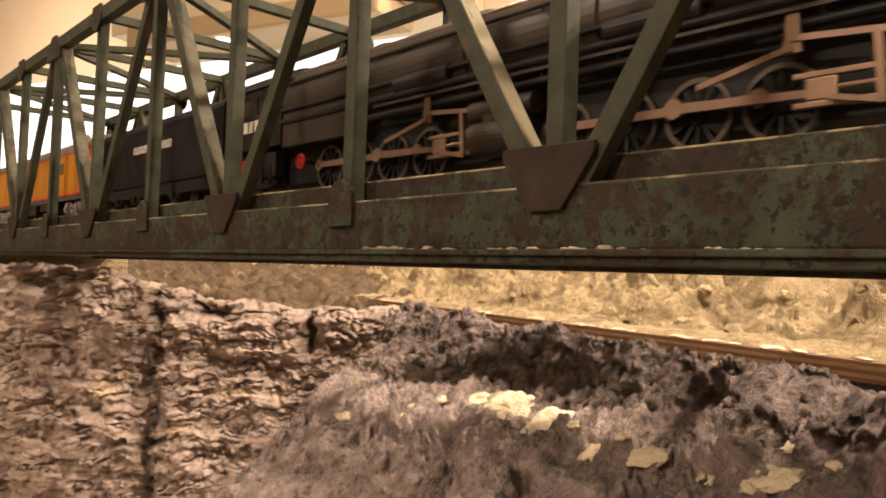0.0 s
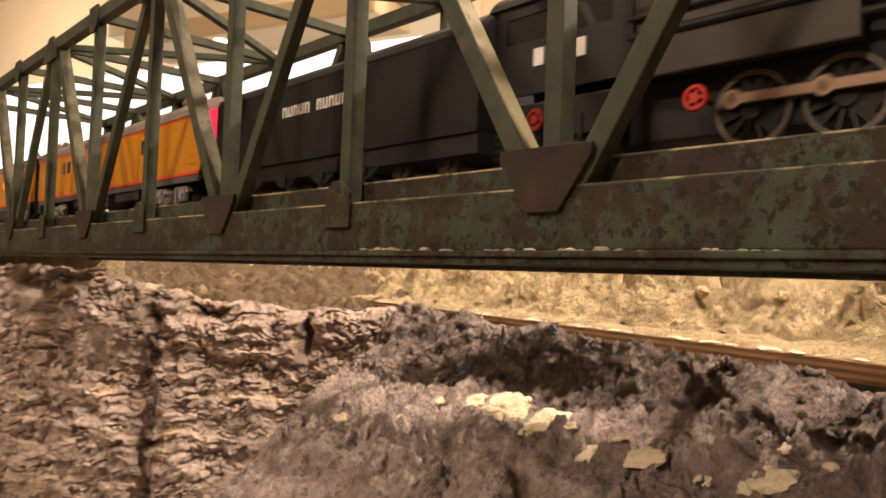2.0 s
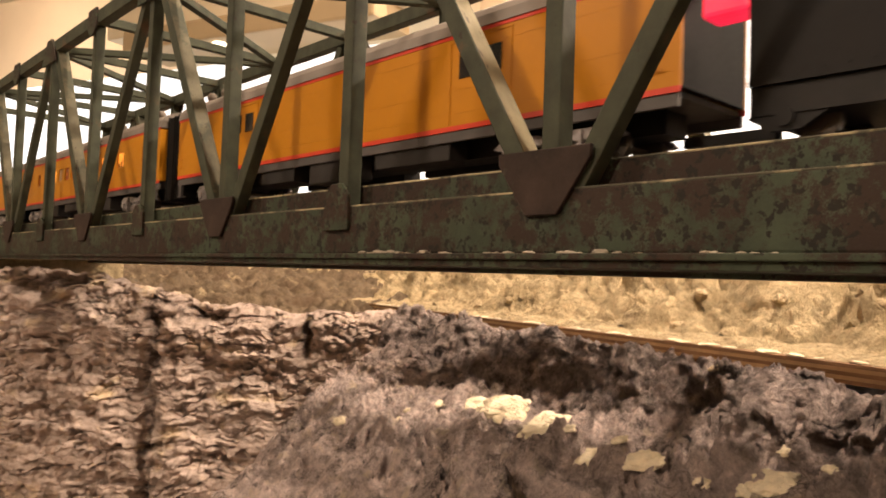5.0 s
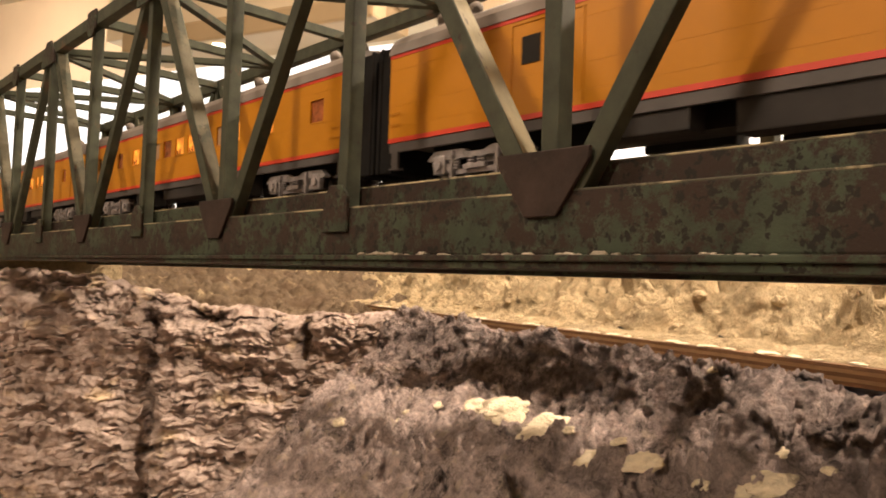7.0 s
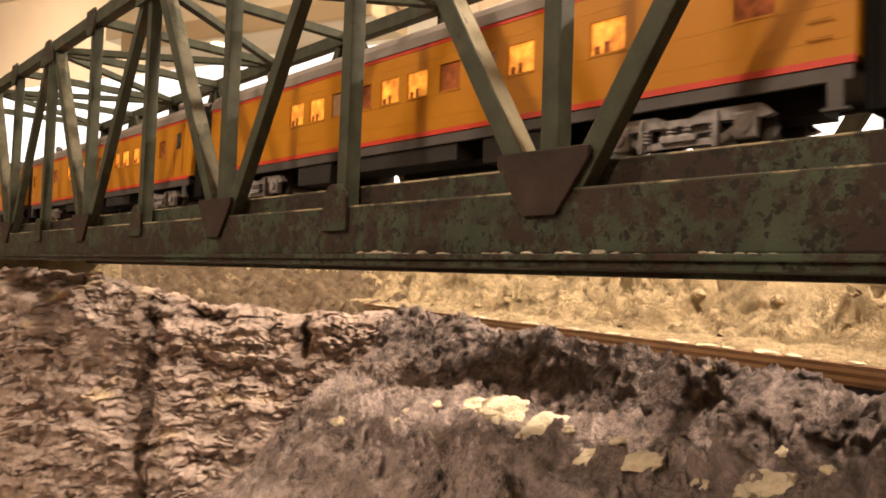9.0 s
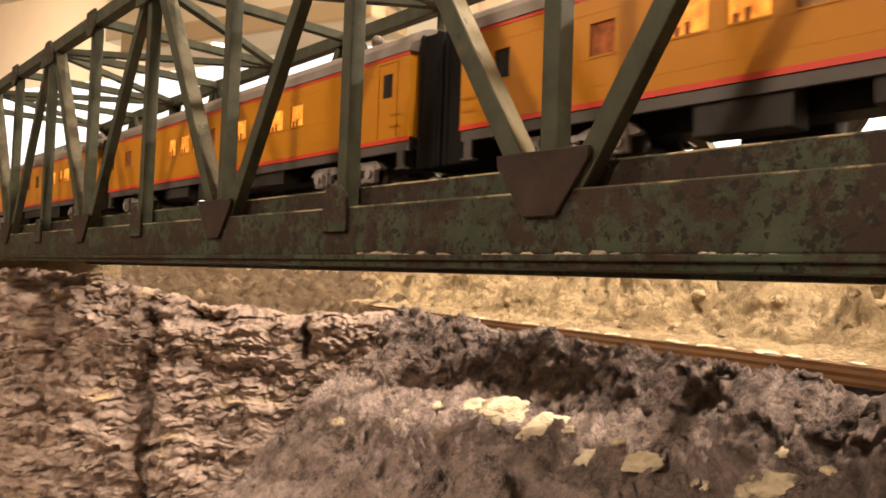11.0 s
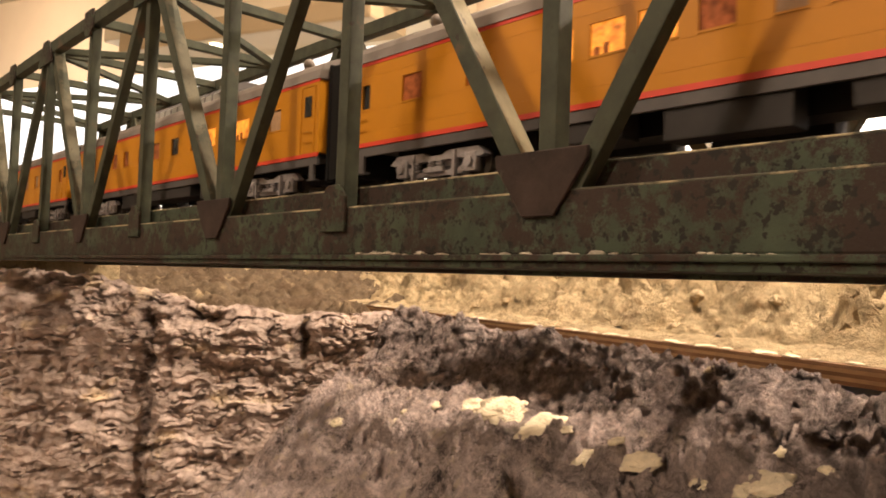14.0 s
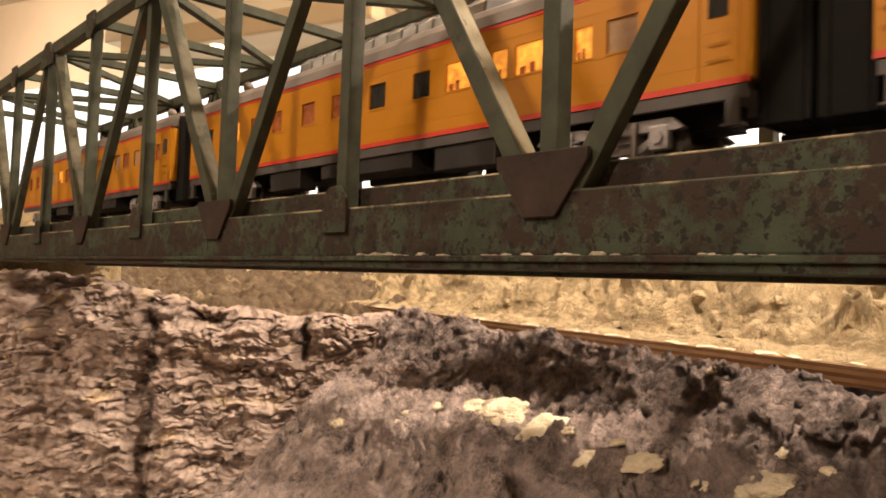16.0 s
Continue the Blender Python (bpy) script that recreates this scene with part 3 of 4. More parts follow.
def truss(bridge, side):
    """One side of the bridge; side 0 is the near one, 1 the far one, its mirror."""
    w = 1.47 * P

    def y(v):
        return v * P if side == 0 else w - v * P

    x0, x1 = node(LAST) - 0.1 * P, node(FIRST) + 0.1 * P
    bm = B()
    box(bm, x0, y(0.012), zz(-0.10), x1, y(0.032), zz(0.080), 0.0012)
    part("outer_chord_plate", bm, GREEN, bridge)
    bm = B()
    box(bm, x0, y(0.095), zz(-0.10), x1, y(0.115), zz(0.164), 0.0012)
    part("inner_chord_plate", bm, GREEN, bridge)
    # an added thin strip on each plate paints the light its top edge catches
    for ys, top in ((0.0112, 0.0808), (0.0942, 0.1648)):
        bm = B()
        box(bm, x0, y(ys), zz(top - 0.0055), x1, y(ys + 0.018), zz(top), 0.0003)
        part("lit_edge", bm, EDGE_LIGHT, bridge, "pale painted highlight on the chord plate upper edge")
    bm = B()
    box(bm, x0, y(-0.05), zz(-0.118), x1, y(0.16), zz(-0.1005), 0.0006)
    box(bm, x0, y(-0.035), zz(-0.14), x1, y(0.15), zz(-0.118), 0.0006)
    part("bottom_flange", bm, GREEN, bridge)
    bm = B()
    box(bm, x0, y(0.012), zz(HT - 0.045), x1, y(0.085), zz(HT + 0.045), 0.0008)
    part("top_chord", bm, MEMBER, bridge)
    bm = B()
    box(bm, -0.0306 * P, y(0.019), zz(0.0), 0.0306 * P, y(0.083), zz(HT - 0.046), 0.0008)
    post = mesh_of("post", bm, MEMBER)
    bm = B()
    dx = 0.90 * P
    bar(bm, (-0.072 * P, y(0.060), zz(0.089)), (-dx + 0.006 * P, y(0.060), zz(HT - 0.046)), 0.066 * P, 0.080 * P, bevel=0.0008)
    diagonal_a = mesh_of("diagonal", bm, MEMBER)
    diagonal_a.materials.append(LIT_GREEN)
    # upward faces take the paler tone: light from above put into the colour
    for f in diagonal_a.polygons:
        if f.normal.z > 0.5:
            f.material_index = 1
    diagonal_pale = diagonal_a.copy()           # its upper face is pale wood, paler still for the light put into it
    diagonal_pale.materials[1] = LIT_WOOD
    bm = B()
    bar(bm, (0.084 * P, y(0.047), zz(0.081)), (dx + 0.006 * P, y(0.047), zz(HT - 0.054)), 0.066 * P, 0.054 * P, bevel=0.0008)
    diagonal_b = mesh_of("diagonal", bm, MEMBER)
    big = [(-0.167, 0.185), (-0.164, 0.15), (-0.056, 0.0), (0.056, 0.0), (0.164, 0.15), (0.167, 0.185)]
    small = [(-0.079, 0.0), (-0.079, 0.131), (-0.035, 0.177), (0.035, 0.177), (0.079, 0.131), (0.079, 0.0)]
    bm = B()
    prism(bm, [(a * P, zz(b)) for a, b in big], y(-0.004), y(0.0115))
    bmesh.ops.bevel(bm, geom=bm.edges[:], offset=0.0004, segments=1, affect="EDGES")
    big_plate = mesh_of("gusset_plate", bm, RUST)
    bm = B()
    prism(bm, [(a * P, zz(b)) for a, b in small], y(-0.004), y(0.0115))
    bmesh.ops.bevel(bm, geom=bm.edges[:], offset=0.0004, segments=1, affect="EDGES")
    small_plate = mesh_of("gusset_plate", bm, GREEN)
    bm = B()
    prism(bm, [(a * P, zz(HT + 0.06 - b)) for a, b in big], y(-0.004), y(0.0115))
    top_big = mesh_of("gusset_plate", bm, GREEN)
    bm = B()
    prism(bm, [(a * P, zz(HT + 0.06 - b)) for a, b in small], y(-0.004), y(0.0115))
    top_small = mesh_of("gusset_plate", bm, GREEN)
    for k in range(FIRST, LAST + 1):
        at = (node(k), 0, 0)
        shared("post", post, bridge, at)
        ox, oz = ASKEW.get(k, (0, 0))
        shared("gusset_plate", big_plate if k % 2 else small_plate, bridge, (node(k) + ox * P, 0, oz * P))
        shared("gusset_plate", top_small if k % 2 else top_big, bridge, at)
        if k % 2:
            if k < LAST:
                shared("diagonal", diagonal_pale if k == 1 else diagonal_a, bridge, at)
            if k > FIRST:
                shared("diagonal", diagonal_b, bridge, at)


def build_bridge():
    bridge = empty("truss_bridge", (0, 0, 0))
    truss(bridge, 0)
    truss(bridge, 1)
    ya, yb = 0.086 * P, (1.47 - 0.086) * P
    bm = B()
    bar(bm, (0, ya, zz(HT)), (0, yb, zz(HT)), 0.055 * P, 0.06 * P, side=(0, 0, 1), bevel=0.0008)
    strut = mesh_of("cross_strut", bm, MEMBER)
    bm = B()
    bar(bm, (-0.03 * P, ya, zz(HT - 0.005)), (-0.97 * P, yb, zz(HT - 0.005)), 0.055 * P, 0.05 * P, side=(0, 0, 1), bevel=0.0008)
    brace_a = mesh_of("lateral_brace", bm, MEMBER)
    bm = B()
    bar(bm, (0.03 * P, ya, zz(HT - 0.005)), (0.97 * P, yb, zz(HT - 0.005)), 0.055 * P, 0.05 * P, side=(0, 0, 1), bevel=0.0008)
    brace_b = mesh_of("lateral_brace", bm, MEMBER)
    bm = B()
    box(bm, -0.05 * P, 0.116 * P, zz(-0.09), 0.05 * P, (1.47 - 0.116) * P, zz(0.03), 0.0008)
    floor_beam = mesh_of("floor_beam", bm, GREEN)
    for k in range(FIRST, LAST + 1):
        shared("cross_strut", strut, bridge, (node(k), 0, 0))
        shared("floor_beam", floor_beam, bridge, (node(k), 0, 0))
        if k % 2 == 0:
            shared("lateral_brace", brace_a, bridge, (node(k), 0, 0))
            shared("lateral_brace", brace_b, bridge, (node(k), 0, 0))
    for yy in (0.48, 0.88):
        bm = B()
        box(bm, node(LAST), (yy - 0.03) * P, zz(0.031), node(FIRST), (yy + 0.03) * P, zz(0.13), 0.0008)
        part("stringer", bm, GREEN, bridge)
    tagged(bridge, "weathered green and rust-brown model truss bridge", "bridge")
    return bridge


bridge = build_bridge()


def dust_on_flange():
    """Pale tufts of dust and dried glue along the near bottom flange."""
    rng = random.Random(23)
    for x0, n, r0 in ((-0.70, 16, 0.0026), (-0.45, 12, 0.0022), (-0.12, 8, 0.0022), (0.16, 6, 0.0022), (0.55, 12, 0.0012)):
        bm = B()
        for i in range(n):
            r = r0 * rng.uniform(0.2, 0.7)
            c = Vector((x0 * P + rng.uniform(-0.03, 0.03) * P + rng.gauss(0, 0.07) * P, rng.uniform(-0.045, 0.006) * P, zz(-0.101) + r * 0.3))
            made = bmesh.ops.create_icosphere(bm, subdivisions=2, radius=r, matrix=Matrix.Translation(c))
            for v in made["verts"]:
                d = v.co - c
                k = 1 + 0.8 * noise.noise(v.co * 900)
                v.co = c + Vector((d.x * k * 2.4, d.y * k, max(-0.2 * r, d.z * k * 0.7)))
        dust = part("dust_tuft", bm, FLUFF, None, smooth=True)
        tagged(dust, "pale tuft of dust and glue on the bottom flange", "dust tuft", "dust tufts on the flange", "stuff")


dust_on_flange()
TRACK_Y, RAIL = 0.68 * P, Z0 + 0.235 * P
X_A, X_B = -4.3, 3.2


def build_track():
    track = empty("railway_track", (0, TRACK_Y, RAIL))
    prof = [(-0.0012, 0.0), (0.0012, 0.0), (0.0012, -0.0012), (0.0004, -0.0016), (0.0004, -0.0032), (0.002, -0.0038), (-0.002, -0.0038),
            (-0.0004, -0.0032), (-0.0004, -0.0016), (-0.0012, -0.0012)]
    for side in (-1, 1):
        bm = B()
        extrude_x(bm, [(a + side * 0.0163, b) for a, b in prof], X_A, X_B)
        part("rail", bm, STEEL_DARK, track)
    bm = B()
    x = X_A
    while x < X_B:
        box(bm, x, -0.029, -0.0085, x + 0.0045, 0.029, -0.004)
        x += 0.0115
    ties = part("ties", bm, TIE, track, "dark wooden ties under the rails")
    tagged(ties, kind="stuff")
    tagged(track, "single model railway track on dark ties", "railway track")


build_track()


def roadbed(name, x0, x1):
    bm = B()
    box(bm, x0, TRACK_Y - 0.16, 0.40, x1, TRACK_Y + 0.16, RAIL - 0.009, 0.01)
    return tagged(part(name, bm, PLASTER), "cream plaster roadbed carrying the track beyond the bridge", "roadbed", kind="structure")


roadbed("roadbed", X_A, node(LAST) - 0.02)
roadbed("roadbed", node(FIRST) + 0.02, X_B)

# ---- train ----
NEAR = -0.22 * P                 # near side of the cars, from the track's middle
CAR_L, PITCH = 3.71 * P, 4.035 * P


def hh(v):
    """Height above the rail of a level given above the gussets' underside."""
    return (v - 0.235) * P


def axle_mesh(r, gauge=0.0163, name="wheel_set"):
    bm = B()
    for s in (-1, 1):
        tube(bm, (0, s * gauge - 0.0022, 0), (0, s * gauge + 0.0022, 0), r, n=20)
        tube(bm, (0, s * gauge + s * 0.0022, 0), (0, s * gauge + s * 0.0032, 0), r * 0.45, n=12)
    tube(bm, (0, -gauge, 0), (0, gauge, 0), 0.0022, n=10)
    for i in range(4):
        a = math.pi / 2 * i
        box(bm, r * 0.68 * math.cos(a) - 0.001, -gauge - 0.0028, r * 0.68 * math.sin(a) - 0.001,
            r * 0.68 * math.cos(a) + 0.001, -gauge - 0.0022, r * 0.68 * math.sin(a) + 0.001)
    return mesh_of(name, bm, STEEL_DARK)


WHEEL_R = 0.0095
CAR_WHEEL = axle_mesh(WHEEL_R)


def truck_frame_mesh(span):
    """Side frames of a passenger truck with equaliser bars, springs and boxes."""
    bm = B()
    for s in (-1, 1):
        y0, y1 = s * 0.0215, s * 0.0265
        z = WHEEL_R
        prism(bm, [(-span - 0.012, z + 0.004), (-span - 0.006, z + 0.009), (-0.012, z + 0.009), (-0.006, z + 0.0065), (0.006, z + 0.0065),
                   (0.012, z + 0.009), (span + 0.006, z + 0.009), (span + 0.012, z + 0.004), (span + 0.009, z + 0.003), (0.010, z + 0.0035),
                   (-0.010, z + 0.0035), (-span - 0.009, z + 0.003)], y0, y1)
        prism(bm, [(-span, z + 0.001), (-span + 0.01, z - 0.006), (span - 0.01, z - 0.006), (span, z + 0.001), (span - 0.004, z + 0.002),
                   (span - 0.012, z - 0.003), (-span + 0.012, z - 0.003), (-span + 0.004, z + 0.002)], s * 0.0225, s * 0.0255)
        for x in (-span, span):
            box(bm, x - 0.005, s * 0.0275, z - 0.0055, x + 0.005, s * 0.0225, z + 0.006, 0.001)
            tube(bm, (x, s * 0.0272, z), (x, s * 0.0295, z), 0.0032, n=12)
        for x in (-span * 0.55, -0.004, 0.004, span * 0.55):
            for i in range(4):
                tube(bm, (x, s * 0.0255, z - 0.003 + i * 0.0018), (x, s * 0.0255, z - 0.002 + i * 0.0018), 0.0026, n=10)
        box(bm, -0.009, s * 0.0285, z - 0.004, 0.009, s * 0.0255, z - 0.001, 0.0005)
        for x in (-0.6 * span, 0.6 * span):
            box(bm, x - 0.001, s * 0.029, z - 0.008, x + 0.001, s * 0.026, z + 0.008)
    box(bm, -0.012, -0.022, WHEEL_R, 0.012, 0.022, WHEEL_R + 0.007)
    return mesh_of("truck_frame", bm, TRUCK)


TRUCK_SPAN = 0.031
TRUCK_MESH = truck_frame_mesh(TRUCK_SPAN)

moving = []          # (thing, its front's place when the first car's front is at 0)
wheels = []          # (wheel object, radius, its place on its parent)


def carriage(label, windows, doors=(), dome=None, vents=(), boxes=(), tail=False, head=False):
    """A passenger car. Its origin is on the rail under its front; windows are (from the front, width, kind), doors likewise."""
    car = empty("passenger_car")
    half = -NEAR
    low, eave, top = hh(0.441), hh(0.812), hh(0.945)
    w0, w1 = hh(0.598), hh(0.712)
    # sides with window openings cut as strips
    for s in (-1, 1):
        bm = B()
        ya, yb = s * half, s * (half - 0.0022)
        cuts = sorted((a * P, (a + w) * P) for a, w, _ in windows)
        box(bm, -CAR_L, ya, low, 0, yb, w0)
        box(bm, -CAR_L, ya, w1, 0, yb, eave)
        x = 0.0
        for a, b in cuts:
            if a > x:
                box(bm, -a, ya, w0, -x, yb, w1)
            x = b
        box(bm, -CAR_L, ya, w0, -x, yb, w1)
        wall = part("car_side", bm, YELLOW, car)
        for a, w, kind in windows:
            bm = B()
            box(bm, -(a + w) * P - 0.0003, s * (half - 0.0014), w0 - 0.0003, -a * P + 0.0003, s * (half - 0.0018), w1 + 0.0003)
            pane = part("window", bm, {"lit": WINDOW_LIT, "dim": WINDOW_DIM, "dark": GLASS_DARK, "blind": CURTAIN}[kind], wall)
            bm = B()
            box(bm, -(a + w) * P - 0.0004, s * (half + 0.0005), w0 - 0.0012, -a * P + 0.0004, s * (half - 0.0008), w0 - 0.0001)
            part("sill", bm, YELLOW, pane)
            if kind == "lit" and s < 0:
                bm = B()
                box(bm, -(a + 0.62 * w) * P, s * (half - 0.00135), w0, -(a + 0.48 * w) * P, s * (half - 0.001), w0 + 0.006, 0.0003)
                box(bm, -(a + 0.9 * w) * P, s * (half - 0.00135), w0, -(a + 0.74 * w) * P, s * (half - 0.001), w0 + 0.0045, 0.0003)
                part("seat_back", bm, WINDOW_DIM, pane)
        for a, w in doors:
            bm = B()
            x1, x2 = -a * P, -(a + w) * P
            g = 0.0008
            ya, yb = s * (half + 0.0006), s * (half - 0.0005)
            box(bm, x2, ya, low + 0.001, x2 + g, yb, hh(0.79))
            box(bm, x1 - g, ya, low + 0.001, x1, yb, hh(0.79))
            box(bm, x2 + g, ya, hh(0.79) - g, x1 - g, yb, hh(0.79))
            d = part("door", bm, YELLOW, wall)
            bm = B()
            n = 2 if w > 0.25 else 1
            wh_ = 0.0066 if n == 2 else 0.0045
            for i in range(n):
                cx = (x1 + x2) / 2 + (0 if n == 1 else (i - 0.5) * w * P * 0.42)
                box(bm, cx - wh_, s * (half + 0.0005), hh(0.63), cx + wh_, s * (half - 0.0006), hh(0.735))
            part("door_window", bm, GLASS_DARK, d)
        bm = B()
        box(bm, -CAR_L, s * (half + 0.0004), low, 0, s * (half - 0.001), hh(0.421))
        part("red_stripe", bm, RED, wall)
        bm = B()
        box(bm, -CAR_L, s * (half + 0.0004), eave - 0.0016, 0, s * (half - 0.001), eave + 0.0006)
        part("eave_stripe", bm, RED, wall)
        bm = B()
        for zc in (0.585, 0.49, 0.745):
            box(bm, -CAR_L + 0.001, s * (half + 0.00012), hh(zc), -0.001, s * (half - 0.0003), hh(zc) + 0.0006)
        part("belt_rail", bm, YELLOW, wall)
        for xg in (-0.09 * P, -CAR_L + 0.05 * P):
            for zc in (0.50, 0.55):
                bm = B()
                bar(bm, (xg - 0.005, s * (half + 0.0016), hh(zc)), (xg + 0.005, s * (half + 0.0016), hh(zc)), 0.0006, 0.0006)
                part("grab_iron", bm, YELLOW, wall)
        bm = B()
        box(bm, -CAR_L + 0.001, s * (half - 0.0004), hh(0.421) - 0.0001, -0.001, s * (half - 0.003), hh(0.378), 0.0004)
        part("side_sill", bm, CAR_GREY, car)
    for x in (0.0, -CAR_L):
        bm = B()
        e = 0.002 if x else -0.002
        box(bm, min(x, x + e), -half + 0.0023, low, max(x, x + e), half - 0.0023, eave)
        part("end_wall", bm, RUBBER if head and x == 0 else YELLOW, car)
    bm = B()
    box(bm, -CAR_L + 0.0022, -half + 0.0024, low - 0.004, -0.0022, half - 0.0024, low - 0.001)
    part("car_floor", bm, CAR_GREY, car)
    bm = B()
    box(bm, -CAR_L + 0.003, -0.001, low, -0.003, 0.001, eave - 0.001)
    part("corridor_wall", bm, CURTAIN, car)
    bm = B()
    extrude_x(bm, [(-half - 0.0012, eave + 0.0006)] + [(-half * 1.02 * math.cos(math.pi * i / 12), eave + 0.0006 + (top - eave) * math.sin(math.pi * i / 12) ** 0.75)
                                                      for i in range(1, 12)] + [(half + 0.0012, eave + 0.0006)], -CAR_L - 0.001, 0.001)
    roof = part("roof", bm, ROOF, car)
    for a in vents:
        bm = B()
        tube(bm, (-a * P, -0.45 * half, top - 0.006), (-a * P, -0.45 * half, top + 0.003), 0.0042, 0.0035, n=12)
        bmesh.ops.create_uvsphere(bm, u_segments=12, v_segments=6, radius=0.0048, matrix=Matrix.Translation((-a * P, -0.45 * half, top + 0.003)))
        part("roof_vent", bm, ROOF, roof, smooth=True)
    if dome:
        a, b = -dome[0] * P, -dome[1] * P
        bm = B()
        zt = top + 0.075 * P
        extrude_x(bm, [(-0.75 * half, top - 0.06 * P), (-0.72 * half, top + 0.01 * P), (-0.5 * half, zt - 0.004), (-0.2 * half, zt), (0.2 * half, zt),
                       (0.5 * half, zt - 0.004), (0.72 * half, top + 0.01 * P), (0.75 * half, top - 0.06 * P)], b, a)
        glass = part("dome_glass", bm, DOME_GLASS, car, "clear glazed dome along the roof")
        n = 13
        for i in range(n + 1):
            x = b + (a - b) * i / n
            bm = B()
            extrude_x(bm, [(-0.76 * half, top - 0.06 * P), (-0.735 * half, top + 0.012 * P), (-0.51 * half, zt - 0.003), (-0.2 * half, zt + 0.0008),
                           (0.2 * half, zt + 0.0008), (0.51 * half, zt - 0.003), (0.735 * half, top + 0.012 * P), (0.76 * half, top - 0.06 * P)],
                      x - 0.0009, x + 0.0009)
            part("dome_rib", bm, CAR_GREY, glass)
    # the flexible gangways
    for x, e in ((0.0, 1), (-CAR_L, -1)):
        if (tail and x) or (head and not x):
            continue
        bm = B()
        box(bm, x + e * 0.0006, -half * 0.78, hh(0.30), x + e * 0.0226, half * 0.78, hh(0.88), 0.001)
        gangway = part("diaphragm", bm, RUBBER, car, "black ribbed rubber gangway")
        for i in range(2):
            bm = B()
            k = 0.003 + 0.0145 * i
            box(bm, x + e * k, -half * 0.81, hh(0.297), x + e * (k + 0.0024), half * 0.81, hh(0.888), 0.0008)
            part("rib", bm, RUBBER, gangway)
        bm = B()
        box(bm, x + e * 0.001, -0.003, hh(0.27), x + e * 0.0232, 0.003, hh(0.295))
        part("coupler", bm, BLACK, car)
        for s in (-1, 1):
            bm = B()
            box(bm, x - e * 0.010, s * half, hh(0.30), x - e * 0.004, s * (half - 0.002), hh(0.385))
            box(bm, x - e * 0.012, s * (half + 0.0005), hh(0.30), x - e * 0.002, s * (half - 0.004), hh(0.308))
            part("step", bm, CAR_GREY, car)
    for a, b, drop in boxes:
        for s in (-1, 1):
            bm = B()
            box(bm, -b * P, s * half * 0.93, hh(0.378 - drop), -a * P, s * half * 0.45, hh(0.40), 0.0008)
            part("equipment_box", bm, UNDER, car)
    bm = B()
    box(bm, -CAR_L + 0.02, -0.010, hh(0.33), -0.02, 0.010, low - 0.003)
    part("centre_sill", bm, BLACK, car)
    for xc in (-0.52 * P, -CAR_L + 0.52 * P):
        frame_ = shared("truck", TRUCK_MESH, car, (xc, 0, 0))
        tagged(frame_, "silver-grey cast truck with springs")
        for dx in (-TRUCK_SPAN, TRUCK_SPAN):
            wh = shared("wheel_set", CAR_WHEEL, frame_, (dx, 0, WHEEL_R))
            wheels.append((wh, WHEEL_R, Vector((dx, 0, WHEEL_R))))
    return tagged(car, label, "passenger car", "cars of the passenger train")


def row(start, n, step, width, kinds):
    return [(start + i * step, width, kinds[i % len(kinds)]) for i in range(n)]


